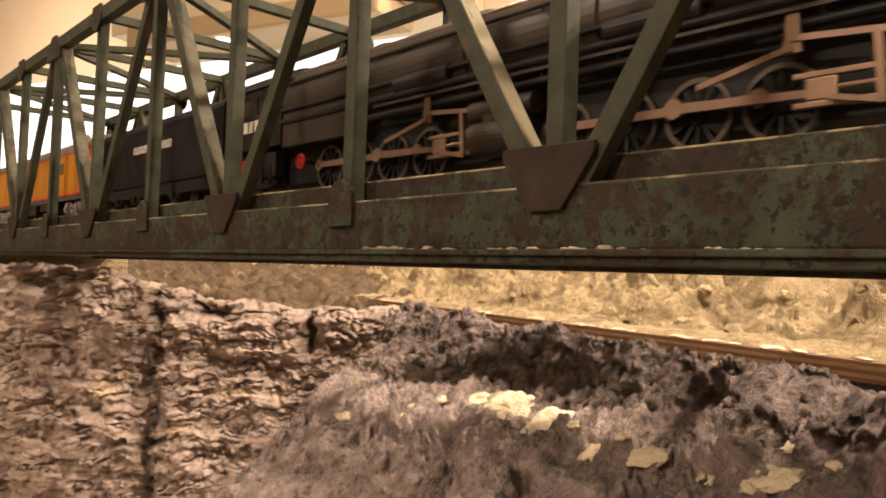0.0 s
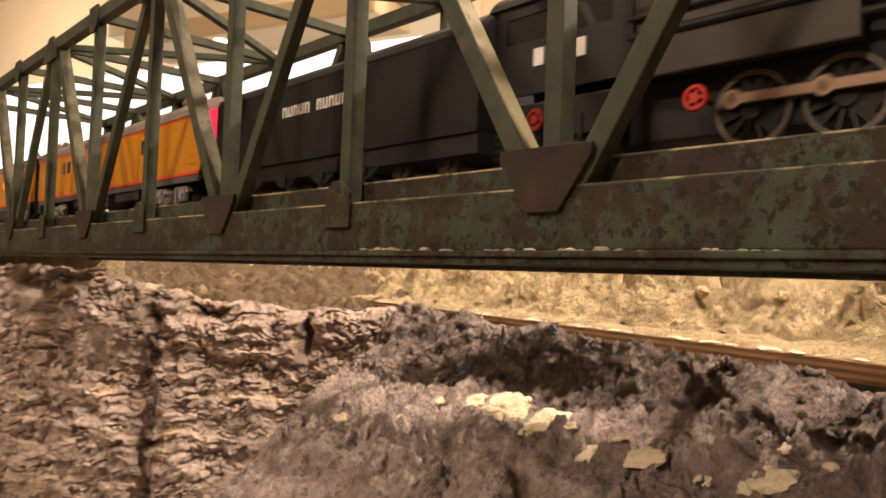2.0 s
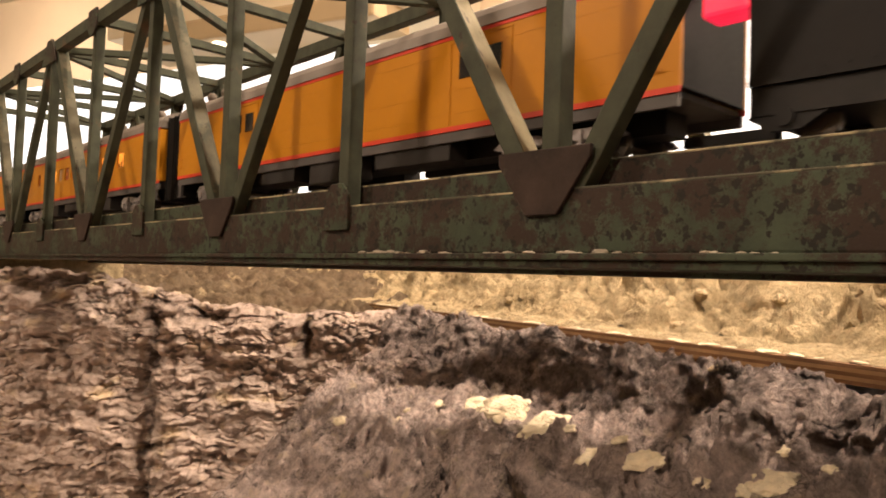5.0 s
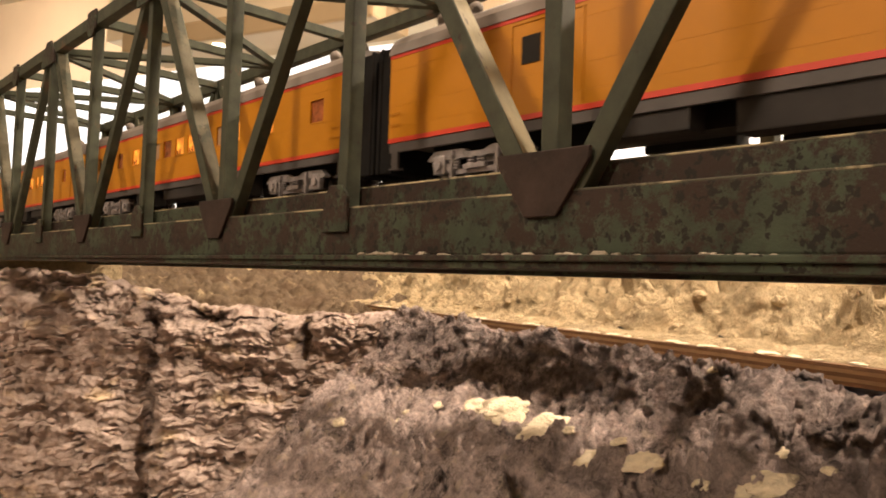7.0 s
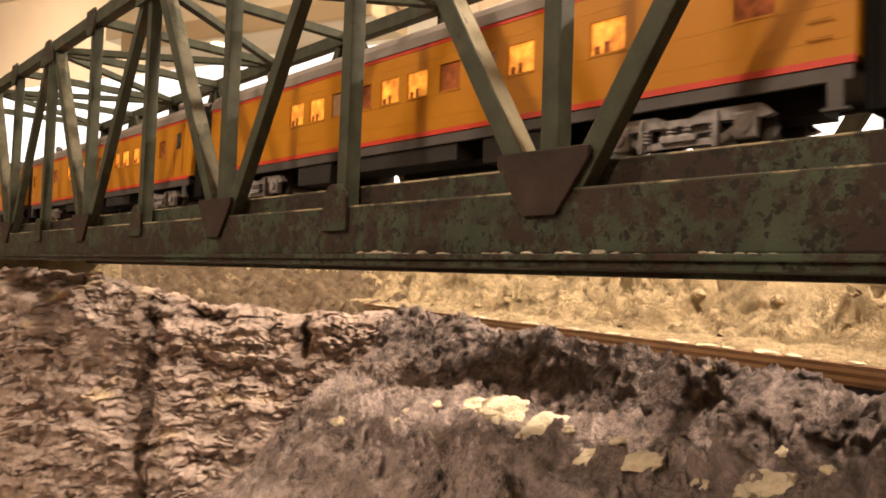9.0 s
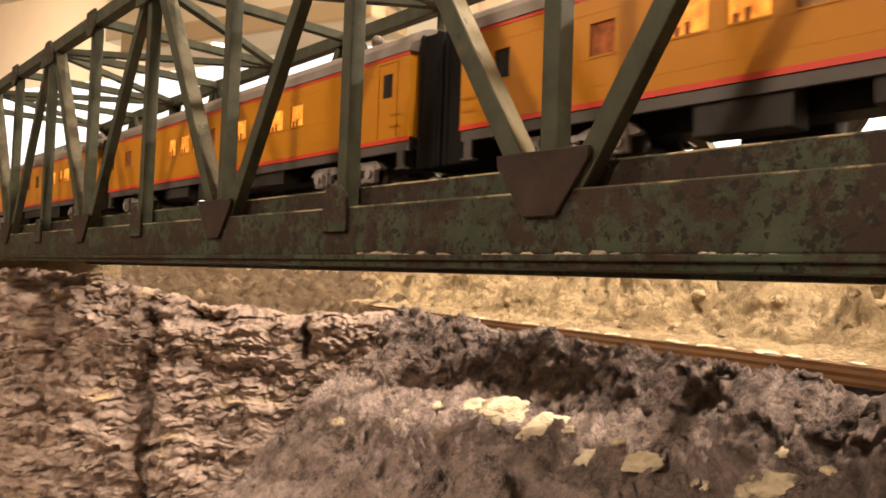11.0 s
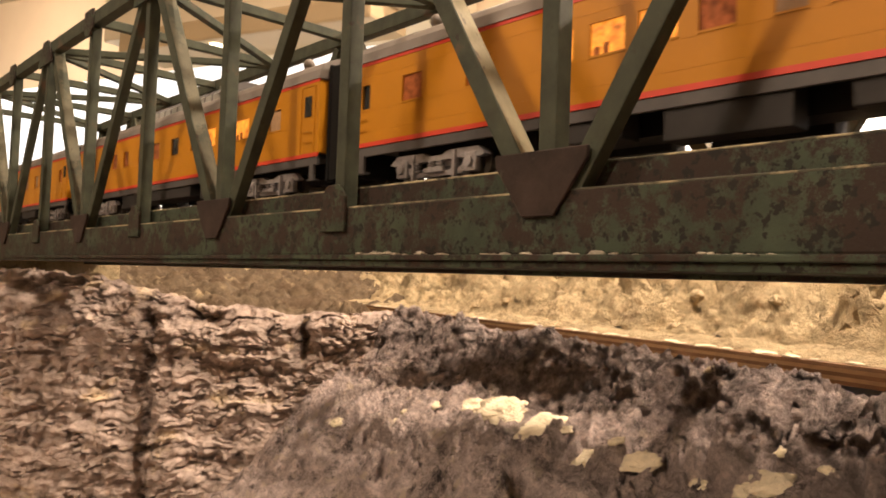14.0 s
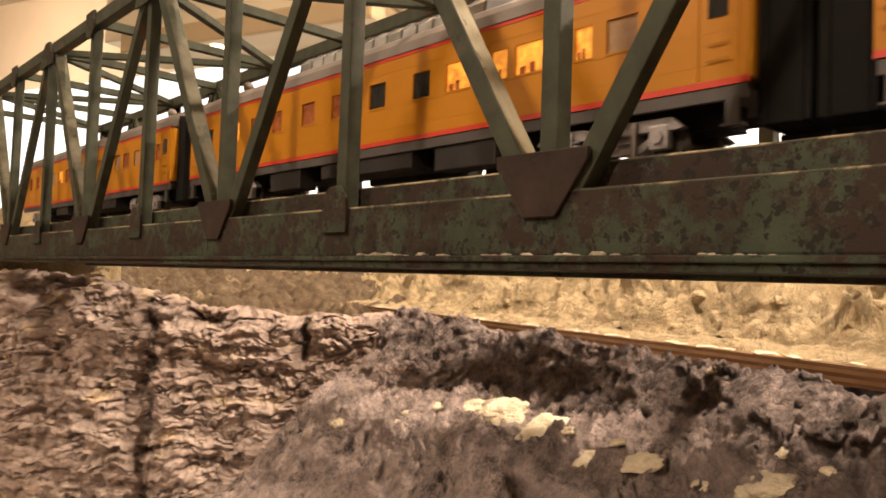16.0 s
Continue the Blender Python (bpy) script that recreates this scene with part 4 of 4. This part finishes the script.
def build_cars():
    boxes_a = [(1.05, 1.55, 0.07), (1.7, 2.1, 0.10), (2.25, 2.6, 0.07)]
    boxes_b = [(1.0, 1.35, 0.10), (1.5, 2.2, 0.07), (2.4, 2.7, 0.10)]
    cars = [
        carriage("yellow baggage car with red stripes and dark door windows", [], doors=[(0.70, 0.34), (2.64, 0.34)],
                 vents=(0.25, 0.5, 3.3, 3.5), boxes=boxes_a, head=True),
        carriage("yellow passenger coach with lit and dim windows", [(0.21, 0.12, "dim"), (0.70, 0.14, "lit"), (1.09, 0.13, "lit"), (1.28, 0.11, "blind"),
                 (1.48, 0.12, "dim"), (1.68, 0.13, "lit"), (1.87, 0.13, "lit"), (2.07, 0.13, "dim"), (2.27, 0.12, "blind"), (2.46, 0.13, "lit"),
                 (2.65, 0.13, "lit"), (2.98, 0.10, "dim"), (3.45, 0.08, "dark")], vents=(0.3, 1.1, 3.2), boxes=boxes_b),
        carriage("yellow passenger coach with warmly lit windows", [(0.38, 0.10, "dim"), (0.86, 0.12, "lit"), (1.06, 0.14, "lit"), (1.26, 0.10, "lit"),
                 (1.47, 0.13, "lit"), (1.66, 0.09, "blind"), (1.86, 0.12, "dim"), (2.05, 0.14, "lit"), (2.24, 0.14, "lit"), (2.45, 0.12, "lit"),
                 (2.85, 0.13, "dim"), (3.25, 0.13, "dim"), (3.61, 0.06, "dark")], doors=[(0.08, 0.14)], vents=(0.4, 3.3), boxes=boxes_a),
        carriage("yellow dome car with lit windows and a glazed roof dome", [(0.37, 0.12, "blind"), (0.55, 0.07, "lit"), (0.72, 0.18, "lit"), (0.94, 0.08, "lit"),
                 (1.14, 0.14, "lit"), (1.38, 0.11, "dark"), (1.68, 0.12, "dark"), (2.0, 0.11, "dim"), (2.26, 0.12, "dim"), (2.58, 0.10, "dim"),
                 (2.82, 0.10, "dim"), (3.06, 0.12, "lit"), (3.4, 0.09, "dark")], doors=[(0.03, 0.13)], dome=(1.12, 2.5), vents=(0.3, 3.2), boxes=boxes_b),
        carriage("yellow rear coach with dim windows", [(0.18, 0.08, "dim"), (0.57, 0.10, "blind"), (0.77, 0.12, "dim"), (0.95, 0.12, "blind")]
                 + row(1.3, 4, 0.2, 0.13, ["blind", "dim", "dim", "lit"]) + row(2.2, 4, 0.21, 0.13, ["dim", "lit", "blind", "dim"])
                 + [(3.15, 0.12, "dim"), (3.4, 0.1, "dim")], doors=[(0.03, 0.13)], vents=(0.3, 3.4), boxes=boxes_a, tail=True),
    ]
    for i, c in enumerate(cars):
        moving.append((c, -PITCH * i))


build_cars()


def build_tender():
    """The tender; its origin is on the rail under its rear end."""
    t = empty("tender")
    half, ln = 0.205 * P, 2.30 * P
    bm = B()
    low, top = hh(0.40), hh(0.90)
    prof = [(-half, low), (-half, top - 0.012)] + [(-half * math.cos(a), top - 0.012 + 0.014 * math.sin(a)) for a in (0.35, 0.8, 1.25)] \
        + [(half * math.cos(a), top - 0.012 + 0.014 * math.sin(a)) for a in (1.25, 0.8, 0.35)] + [(half, top - 0.012), (half, low)]
    extrude_x(bm, prof, 0.0, ln)
    body = part("tank_body", bm, TENDER_BLACK, t)
    bm = B()
    for s in (-1, 1):
        box(bm, 0.0, s * (half + 0.0006), low, ln, s * (half - 0.001), low + 0.0025)
        box(bm, 0.0, s * (half + 0.0004), top - 0.0135, ln, s * (half - 0.001), top - 0.012)
        for i in range(38):
            for zc in (low + 0.004, top - 0.016):
                bmesh.ops.create_cube(bm, size=0.0009, matrix=Matrix.Translation((0.004 + i * (ln - 0.008) / 37, s * half, zc)))
    part("rivet_strip", bm, TENDER_BLACK, body)
    # lettering as plain bars
    for s in (-1, 1):
        x = 0.80 * P
        for i, w in enumerate([0.042] * 5 + [0.0] + [0.042] * 7):
            if w:
                bm = B()
                for k in (0.0, 0.030):
                    box(bm, x + k * P, s * (half + 0.0006), hh(0.645), x + (k + 0.011) * P, s * (half - 0.0002), hh(0.70))
                box(bm, x + 0.011 * P, s * (half + 0.0005), hh(0.645 if i % 2 else 0.688), x + 0.030 * P, s * (half - 0.0002), hh(0.657 if i % 2 else 0.70))
                part("letter_bar", bm, LETTER, body)
            x += 0.056 * P
    bm = B()
    for i in range(7):
        for s in (-1, 1):
            bar(bm, (-0.0025, s * 0.016, low + 0.004 + i * 0.009), (-0.0025, s * 0.022, low + 0.004 + i * 0.009), 0.0008, 0.0008, side=(1, 0, 0))
    for s in (-0.016, -0.022, 0.016, 0.022):
        bar(bm, (-0.0025, s, low), (-0.0025, s, top + 0.004), 0.0009, 0.0009)
    part("ladder", bm, BLACK, t)
    bm = B()
    box(bm, -0.023, -0.028, hh(0.64), -0.001, -0.012, hh(0.83), 0.002)
    part("marker_light", bm, MARKER, t, "glowing red marker light on the tender's rear")
    bm = B()
    box(bm, 0.0, -half * 0.95, hh(0.315), ln, half * 0.95, low - 0.0002)
    part("underframe", bm, BLACK, t)
    for s in (-1, 1):
        for i in range(5):
            bm = B()
            x = 0.10 * P + i * 0.36 * P
            prism(bm, [(x - 0.016, 0.011), (x - 0.012, 0.016), (x + 0.012, 0.016), (x + 0.016, 0.011), (x + 0.006, 0.005), (x - 0.006, 0.005)],
                  s * half * 0.92, s * half * 0.80)
            tube(bm, (x, s * half * 0.92, 0.0105), (x, s * half * 0.98, 0.0105), 0.004, n=12)
            part("pedestal", bm, BLACK, t)
    for i in range(7):
        x = 0.16 * P + i * 0.315 * P
        wh = shared("wheel_set", CAR_WHEEL, t, (x, 0, WHEEL_R))
        wheels.append((wh, WHEEL_R, Vector((x, 0, WHEEL_R))))
    bm = B()
    bar(bm, (-0.045, 0, hh(0.30)), (0, 0, hh(0.30)), 0.005, 0.006)
    part("coupler", bm, BLACK, t)
    return tagged(t, "black steam locomotive tender with white lettering bars", "tender")


DRIVER_R = 0.0172
rods = []            # (rod, crank angle offset, place of its first pin's wheel centre, crank radius)


def driver_meshes():
    """Axle with hubs and crank pins, one tyre, one spoke: shared by all driving wheels."""
    g = 0.0163
    bm = B()
    n = 28
    loops = []
    for i in range(n):
        a = 2 * math.pi * i / n
        loops.append([bm.verts.new((r * math.cos(a), y, r * math.sin(a))) for r, y in
                      ((DRIVER_R, -0.002), (DRIVER_R, 0.002), (DRIVER_R * 0.86, 0.002), (DRIVER_R * 0.86, -0.002))])
    for i in range(n):
        for j in range(4):
            bm.faces.new((loops[i][j], loops[i][(j + 1) % 4], loops[(i + 1) % n][(j + 1) % 4], loops[(i + 1) % n][j]))
    bmesh.ops.recalc_face_normals(bm, faces=bm.faces[:])
    tyre = mesh_of("tyre", bm, STEEL_DARK)
    bm = B()
    bar(bm, (0.003, 0, 0), (DRIVER_R * 0.88, 0, 0), 0.0022, 0.0026)
    spoke = mesh_of("spoke", bm, BLACK)
    bm = B()
    for s in (-1, 1):
        tube(bm, (0, s * (g - 0.002), 0), (0, s * (g + 0.003), 0), 0.0048, n=14)
        tube(bm, (0.008, s * (g - 0.001), 0), (0.008, s * (g + 0.007), 0), 0.0028, n=12)
        prism(bm, [(-0.013, -0.007), (-0.004, -0.004), (0.008, -0.003), (0.008, 0.003), (-0.004, 0.004), (-0.013, 0.007)], s * (g - 0.001), s * (g + 0.0015))
    tube(bm, (0, -g, 0), (0, g, 0), 0.003, n=10)
    axle = mesh_of("driving_wheel", bm, BLACK)
    return axle, tyre, spoke


CRANK = 0.008


def build_engine():
    """The articulated engine; its origin is on the rail under the cab's rear."""
    e = empty("steam_locomotive")
    ln = 4.1 * P
    # boiler, in lagged courses
    zc = hh(0.74)
    courses = [(0.62, 1.35, 0.212), (1.35, 2.05, 0.210), (2.05, 2.7, 0.205), (2.7, 3.3, 0.20), (3.3, 3.85, 0.20)]
    bm = B()
    tube(bm, (0.6 * P, 0, zc), (3.92 * P, 0, zc), 0.16 * P, n=40)
    boiler = part("boiler", bm, BOILER, e)
    for a, b, r in courses:
        bm = B()
        tube(bm, (a * P, 0, zc), ((b - 0.02) * P, 0, zc), r * P, n=48)
        part("boiler_course", bm, BOILER, boiler, smooth=False)
        bm = B()
        tube(bm, ((b - 0.021) * P, 0, zc), ((b + 0.001) * P, 0, zc), r * P + 0.0008, n=48)
        part("boiler_band", bm, BOILER, boiler)
    for x, r, h in ((1.0, 0.07, 0.03), (1.9, 0.085, 0.035), (2.6, 0.085, 0.035), (3.35, 0.07, 0.05), (3.55, 0.07, 0.05)):
        bm = B()
        tube(bm, (x * P, 0, zc + 0.16 * P), (x * P, 0, zc + (0.19 + h) * P), r * P, r * 0.85 * P, n=20)
        part("dome", bm, BOILER, boiler, smooth=False)
    for s in (-1, 1):
        bm = B()
        for y_, z_, r in ((0.208, 0.82, 0.008), (0.212, 0.68, 0.011), (0.205, 0.62, 0.016), (0.185, 0.55, 0.014)):
            tube(bm, (0.6 * P, s * y_ * P, hh(z_)), (3.8 * P, s * y_ * P, hh(z_)), r * P, n=10)
        for i in range(9):
            x = (0.8 + 0.33 * i) * P
            tube(bm, (x, s * 0.18 * P, hh(0.56)), (x, s * 0.19 * P, hh(0.83)), 0.0009, n=8)
        part("pipework", bm, BLACK, boiler, "black running pipes along the boiler")
        bm = B()
        bar(bm, (0.5 * P, s * 0.205 * P, hh(0.86)), (3.8 * P, s * 0.195 * P, hh(0.86)), 0.0009, 0.0009)
        part("handrail", bm, ROD, boiler)
        bm = B()
        box(bm, 0.62 * P, s * 0.205 * P, hh(0.48), 1.30 * P, s * 0.16 * P, hh(0.67), 0.001)
        box(bm, 1.45 * P, s * 0.205 * P, hh(0.585), 3.7 * P, s * 0.15 * P, hh(0.597))
        part("firebox_side", bm, BOILER, e)
        for x in (1.62, 2.75):
            bm = B()
            tube(bm, (x * P, s * 0.195 * P, hh(0.66)), ((x + 0.35) * P, s * 0.195 * P, hh(0.66)), 0.042 * P, n=20)
            part("air_tank", bm, BLACK, e, smooth=False)
    # cab
    bm = B()
    half = 0.215 * P
    for s in (-1, 1):
        box(bm, 0.0, s * half, hh(0.50), 0.62 * P, s * (half - 0.002), hh(0.70))
        box(bm, 0.0, s * half, hh(0.80), 0.62 * P, s * (half - 0.002), hh(0.85))
        for a, b in ((0.0, 0.06), (0.28, 0.34), (0.54, 0.62)):
            box(bm, a * P, s * half, hh(0.70), b * P, s * (half - 0.002), hh(0.80))
    box(bm, 0.60 * P, -half + 0.0021, hh(0.50), 0.62 * P, half - 0.0021, hh(0.85))
    cab = part("cab", bm, BLACK, e, "black locomotive cab with side windows")
    bm = B()
    extrude_x(bm, [(-half - 0.002, hh(0.845))] + [(-half * math.cos(math.pi * i / 10), hh(0.85) + 0.10 * P * math.sin(math.pi * i / 10)) for i in range(1, 10)]
              + [(half + 0.002, hh(0.845))], -0.03 * P, 0.66 * P)
    part("roof", bm, BLACK, cab)
    for s in (-1, 1):
        for a in (0.06, 0.34):
            bm = B()
            box(bm, a * P, s * (half - 0.0008), hh(0.70), (a + 0.21) * P, s * (half - 0.0014), hh(0.80))
            part("window", bm, GLASS_DARK, cab)
        bm = B()
        for i in range(4):
            x = (0.20 + 0.062 * i) * P
            box(bm, x, s * (half + 0.0006), hh(0.60), x + 0.046 * P, s * (half - 0.0003), hh(0.665))
        part("number_bars", bm, LETTER, cab, "white cab number bars")
        for x, z_ in ((0.22, 0.40), (0.85, 0.385)):
            bm = B()
            for i in range(20):
                a0, a1 = 2 * math.pi * i / 20, 2 * math.pi * (i + 1) / 20
                c = Vector((x * P, s * 0.222 * P, hh(z_)))
                r = 0.034 * P
                tube(bm, c + Vector((r * math.cos(a0), 0, r * math.sin(a0))), c + Vector((r * math.cos(a1), 0, r * math.sin(a1))), 0.0012, n=6)
            for i in range(5):
                a0 = 2 * math.pi * i / 5
                bar(bm, c, c + Vector((r * math.cos(a0), 0, r * math.sin(a0))), 0.0013, 0.001)
            tube(bm, c - Vector((0, 0.001, 0)), c + Vector((0, 0.001, 0)), 0.016 * P, n=12)
            part("valve_wheel", bm, VALVE, e, "bright red round valve wheel")
            bm = B()
            tube(bm, c, Vector((x * P, s * 0.12 * P, hh(z_))), 0.0012, n=8)
            part("valve_stem", bm, BLACK, e)
        bm = B()
        box(bm, 0.02 * P, s * 0.20 * P, hh(0.33), 0.55 * P, s * 0.14 * P, hh(0.47), 0.001)
        part("ash_pan", bm, BLACK, e)
        for i in range(6):
            bm = B()
            tube(bm, ((0.05 + 0.09 * i) * P, s * 0.202 * P, hh(0.29)), ((0.05 + 0.09 * i) * P, s * 0.202 * P, hh(0.40)), 0.0012, n=8)
            part("pipe", bm, BLACK, e)
        for i in range(5):
            bm = B()
            box(bm, 0.02 * P, s * 0.225 * P, hh(0.27 + 0.03 * i), 0.10 * P, s * 0.20 * P, hh(0.275 + 0.03 * i))
            part("cab_step", bm, BLACK, e)
    bm = B()
    box(bm, 0.1 * P, -0.10 * P, hh(0.29), 3.9 * P, 0.10 * P, hh(0.62), 0.001)
    part("engine_frame", bm, BLACK, e)
    # two sets of four drivers, with rods, valve gear and cylinders
    axle, tyre, spoke = driver_meshes()
    for base in (0.98, 2.52):
        xs = [(base + 0.262 * i) * P for i in range(4)]
        for x in xs:
            w = shared("driving_wheel", axle, e, (x, 0, DRIVER_R))
            for s in (-0.0163, 0.0163):
                shared("tyre", tyre, w, (0, s, 0))
                for i in range(12):
                    shared("spoke", spoke, w, m=pose(0, s, 0, 0, 30 * i + 15))
            wheels.append((w, DRIVER_R, Vector((x, 0, DRIVER_R))))
        for s in (-1, 1):
            yr = s * 0.0222
            bm = B()
            for i in range(4):
                tube(bm, (xs[i] - xs[0], -0.0011, 0), (xs[i] - xs[0], 0.0011, 0), 0.0042, n=16)
            prism(bm, [(0, -0.0021), (xs[3] - xs[0], -0.0021), (xs[3] - xs[0], 0.0021), (0, 0.0021)], -0.0009, 0.0009)
            side = part("side_rod", bm, ROD, e, "copper-brown side rod")
            rods.append((side, 0.0 if s < 0 else math.pi / 2, Vector((xs[0], yr, DRIVER_R)), None, None))
            xc = xs[3] + 0.36 * P
            zcyl = DRIVER_R + 0.001
            bm = B()
            tube(bm, (xc, s * 0.027, zcyl), (xc + 0.28 * P, s * 0.027, zcyl), 0.0105, n=24)
            tube(bm, (xc - 0.005, s * 0.026, zcyl + 0.017), (xc + 0.30 * P, s * 0.026, zcyl + 0.017), 0.0062, n=20)
            box(bm, xc + 0.006, s * 0.031, zcyl, xc + 0.24 * P, s * 0.018, zcyl + 0.018, 0.002)
            part("cylinder", bm, BOILER, e)
            bm = B()
            box(bm, xc - 0.30 * P, s * 0.0285, zcyl + 0.0048, xc, s * 0.0255, zcyl + 0.0072, 0.0004)
            box(bm, xc - 0.30 * P, s * 0.0285, zcyl - 0.0072, xc, s * 0.0255, zcyl - 0.0048, 0.0004)
            part("crosshead_guide", bm, ROD, e, "copper-brown crosshead guide")
            bm = B()
            box(bm, -0.006, -0.0018, -0.0045, 0.006, 0.0018, 0.0045, 0.0006)
            tube(bm, (0, 0, 0), (0.30 * P, 0, 0), 0.0012, n=8)
            crosshead = part("crosshead", bm, ROD, e)
            length = xc - 0.17 * P - xs[2]
            bm = B()
            prism(bm, [(0, -0.0024), (length, -0.0015), (length, 0.0015), (0, 0.0024)], -0.0009, 0.0009)
            tube(bm, (0, -0.0012, 0), (0, 0.0012, 0), 0.0048, n=16)
            tube(bm, (length, -0.0012, 0), (length, 0.0012, 0), 0.0034, n=14)
            main = part("main_rod", bm, ROD, e, "copper-brown main rod")
            rods.append((main, 0.0 if s < 0 else math.pi / 2, Vector((xs[2], yr + s * 0.0032, DRIVER_R)), length, crosshead))
            # hanger and links of the valve gear
            bm = B()
            xl = xs[3] + 0.06 * P
            prism(bm, [(xl - 0.004, 0.034), (xl + 0.004, 0.034), (xl + 0.0025, 0.050), (xl - 0.0025, 0.050)], s * 0.028, s * 0.0295)
            bar(bm, (xl, s * 0.0295, 0.040), (xc + 0.004, s * 0.0295, zcyl + 0.0175), 0.0026, 0.0016)
            bar(bm, (xl, s * 0.030, 0.036), (xs[2] + 0.006, s * 0.030, 0.026), 0.0026, 0.0016)
            bar(bm, (xc - 0.012, s * 0.0295, zcyl + 0.019), (xc - 0.010, s * 0.0295, zcyl - 0.009), 0.003, 0.0016)
            bar(bm, (xc - 0.010, s * 0.030, zcyl - 0.008), (xc - 0.20 * P, s * 0.030, zcyl - 0.004), 0.0022, 0.0015)
            part("valve_gear", bm, ROD, e, "copper-brown valve gear links")
    for x in (0.22, 0.45, 3.72, 3.95):
        wh = shared("wheel_set", CAR_WHEEL, e, (x * P, 0, WHEEL_R))
        wheels.append((wh, WHEEL_R, Vector((x * P, 0, WHEEL_R))))
    for s in (-1, 1):
        bm = B()
        prism(bm, [(0.12 * P, 0.009), (0.16 * P, 0.014), (0.50 * P, 0.014), (0.55 * P, 0.009), (0.45 * P, 0.006), (0.22 * P, 0.006)], s * 0.0235, s * 0.0265)
        part("trailing_truck", bm, BLACK, e)
    bm = B()
    prism(bm, [(3.95 * P, 0.006), (4.12 * P, 0.003), (4.05 * P, 0.022), (3.95 * P, 0.024)], -0.024, 0.024)
    box(bm, 3.85 * P, -0.03, hh(0.44), 4.06 * P, 0.03, hh(0.455))
    part("pilot", bm, BLACK, e)
    return tagged(e, "black articulated steam locomotive with copper-brown rods", "steam locomotive")


TENDER_BACK = 0.21 * P
moving.append((build_tender(), TENDER_BACK))
ENGINE_BACK = TENDER_BACK + 2.30 * P + 0.10 * P
moving.append((build_engine(), ENGINE_BACK))

# place of the first car's front along the track, in panels
RUN = [(0, -5.52), (1, -4.40), (2, -3.27), (3, -2.13), (4, -1.0), (5, 0.14), (6, 1.28), (7, 2.42), (8, 3.56), (9, 4.68), (10, 5.80), (11, 6.92), (12, 8.05),
       (13, 9.16), (14, 10.26), (15, 11.36), (16, 12.47)]


def run_at(t):
    i = min(15, int(t))
    (t0, a), (t1, b) = RUN[i], RUN[i + 1]
    return (a + (b - a) * (t - t0)) * P


def motions():
    for thing, offset in moving:
        walk(thing, [(t, pose(x * P + offset, TRACK_Y, RAIL)) for t, x in RUN])
    for wheel, r, at in wheels:
        step = 0.13 if r > 0.012 else 0.08
        n = int(16 / step) + 1
        walk(wheel, [(t, Matrix.Translation(at) @ Euler((0, run_at(t) / r, 0)).to_matrix().to_4x4()) for t in [16.0 * i / n for i in range(n + 1)]])
    n = 320
    for rod, phase, at, length, crosshead in rods:
        poses, slides = [], []
        for i in range(n + 1):
            t = 16.0 * i / n
            a = run_at(t) / DRIVER_R + phase
            pin = at + Vector((CRANK * math.cos(a), 0, -CRANK * math.sin(a)))
            if length is None:
                poses.append((t, Matrix.Translation(pin)))
            else:
                lean = math.asin(CRANK * math.sin(a) / length)
                poses.append((t, Matrix.Translation(pin) @ Euler((0, -lean, 0)).to_matrix().to_4x4()))
                slides.append((t, Matrix.Translation((pin.x + length * math.cos(lean), at.y * 1.06, at.z + 0.001))))
        walk(rod, poses)
        if slides:
            walk(crosshead, slides)


motions()
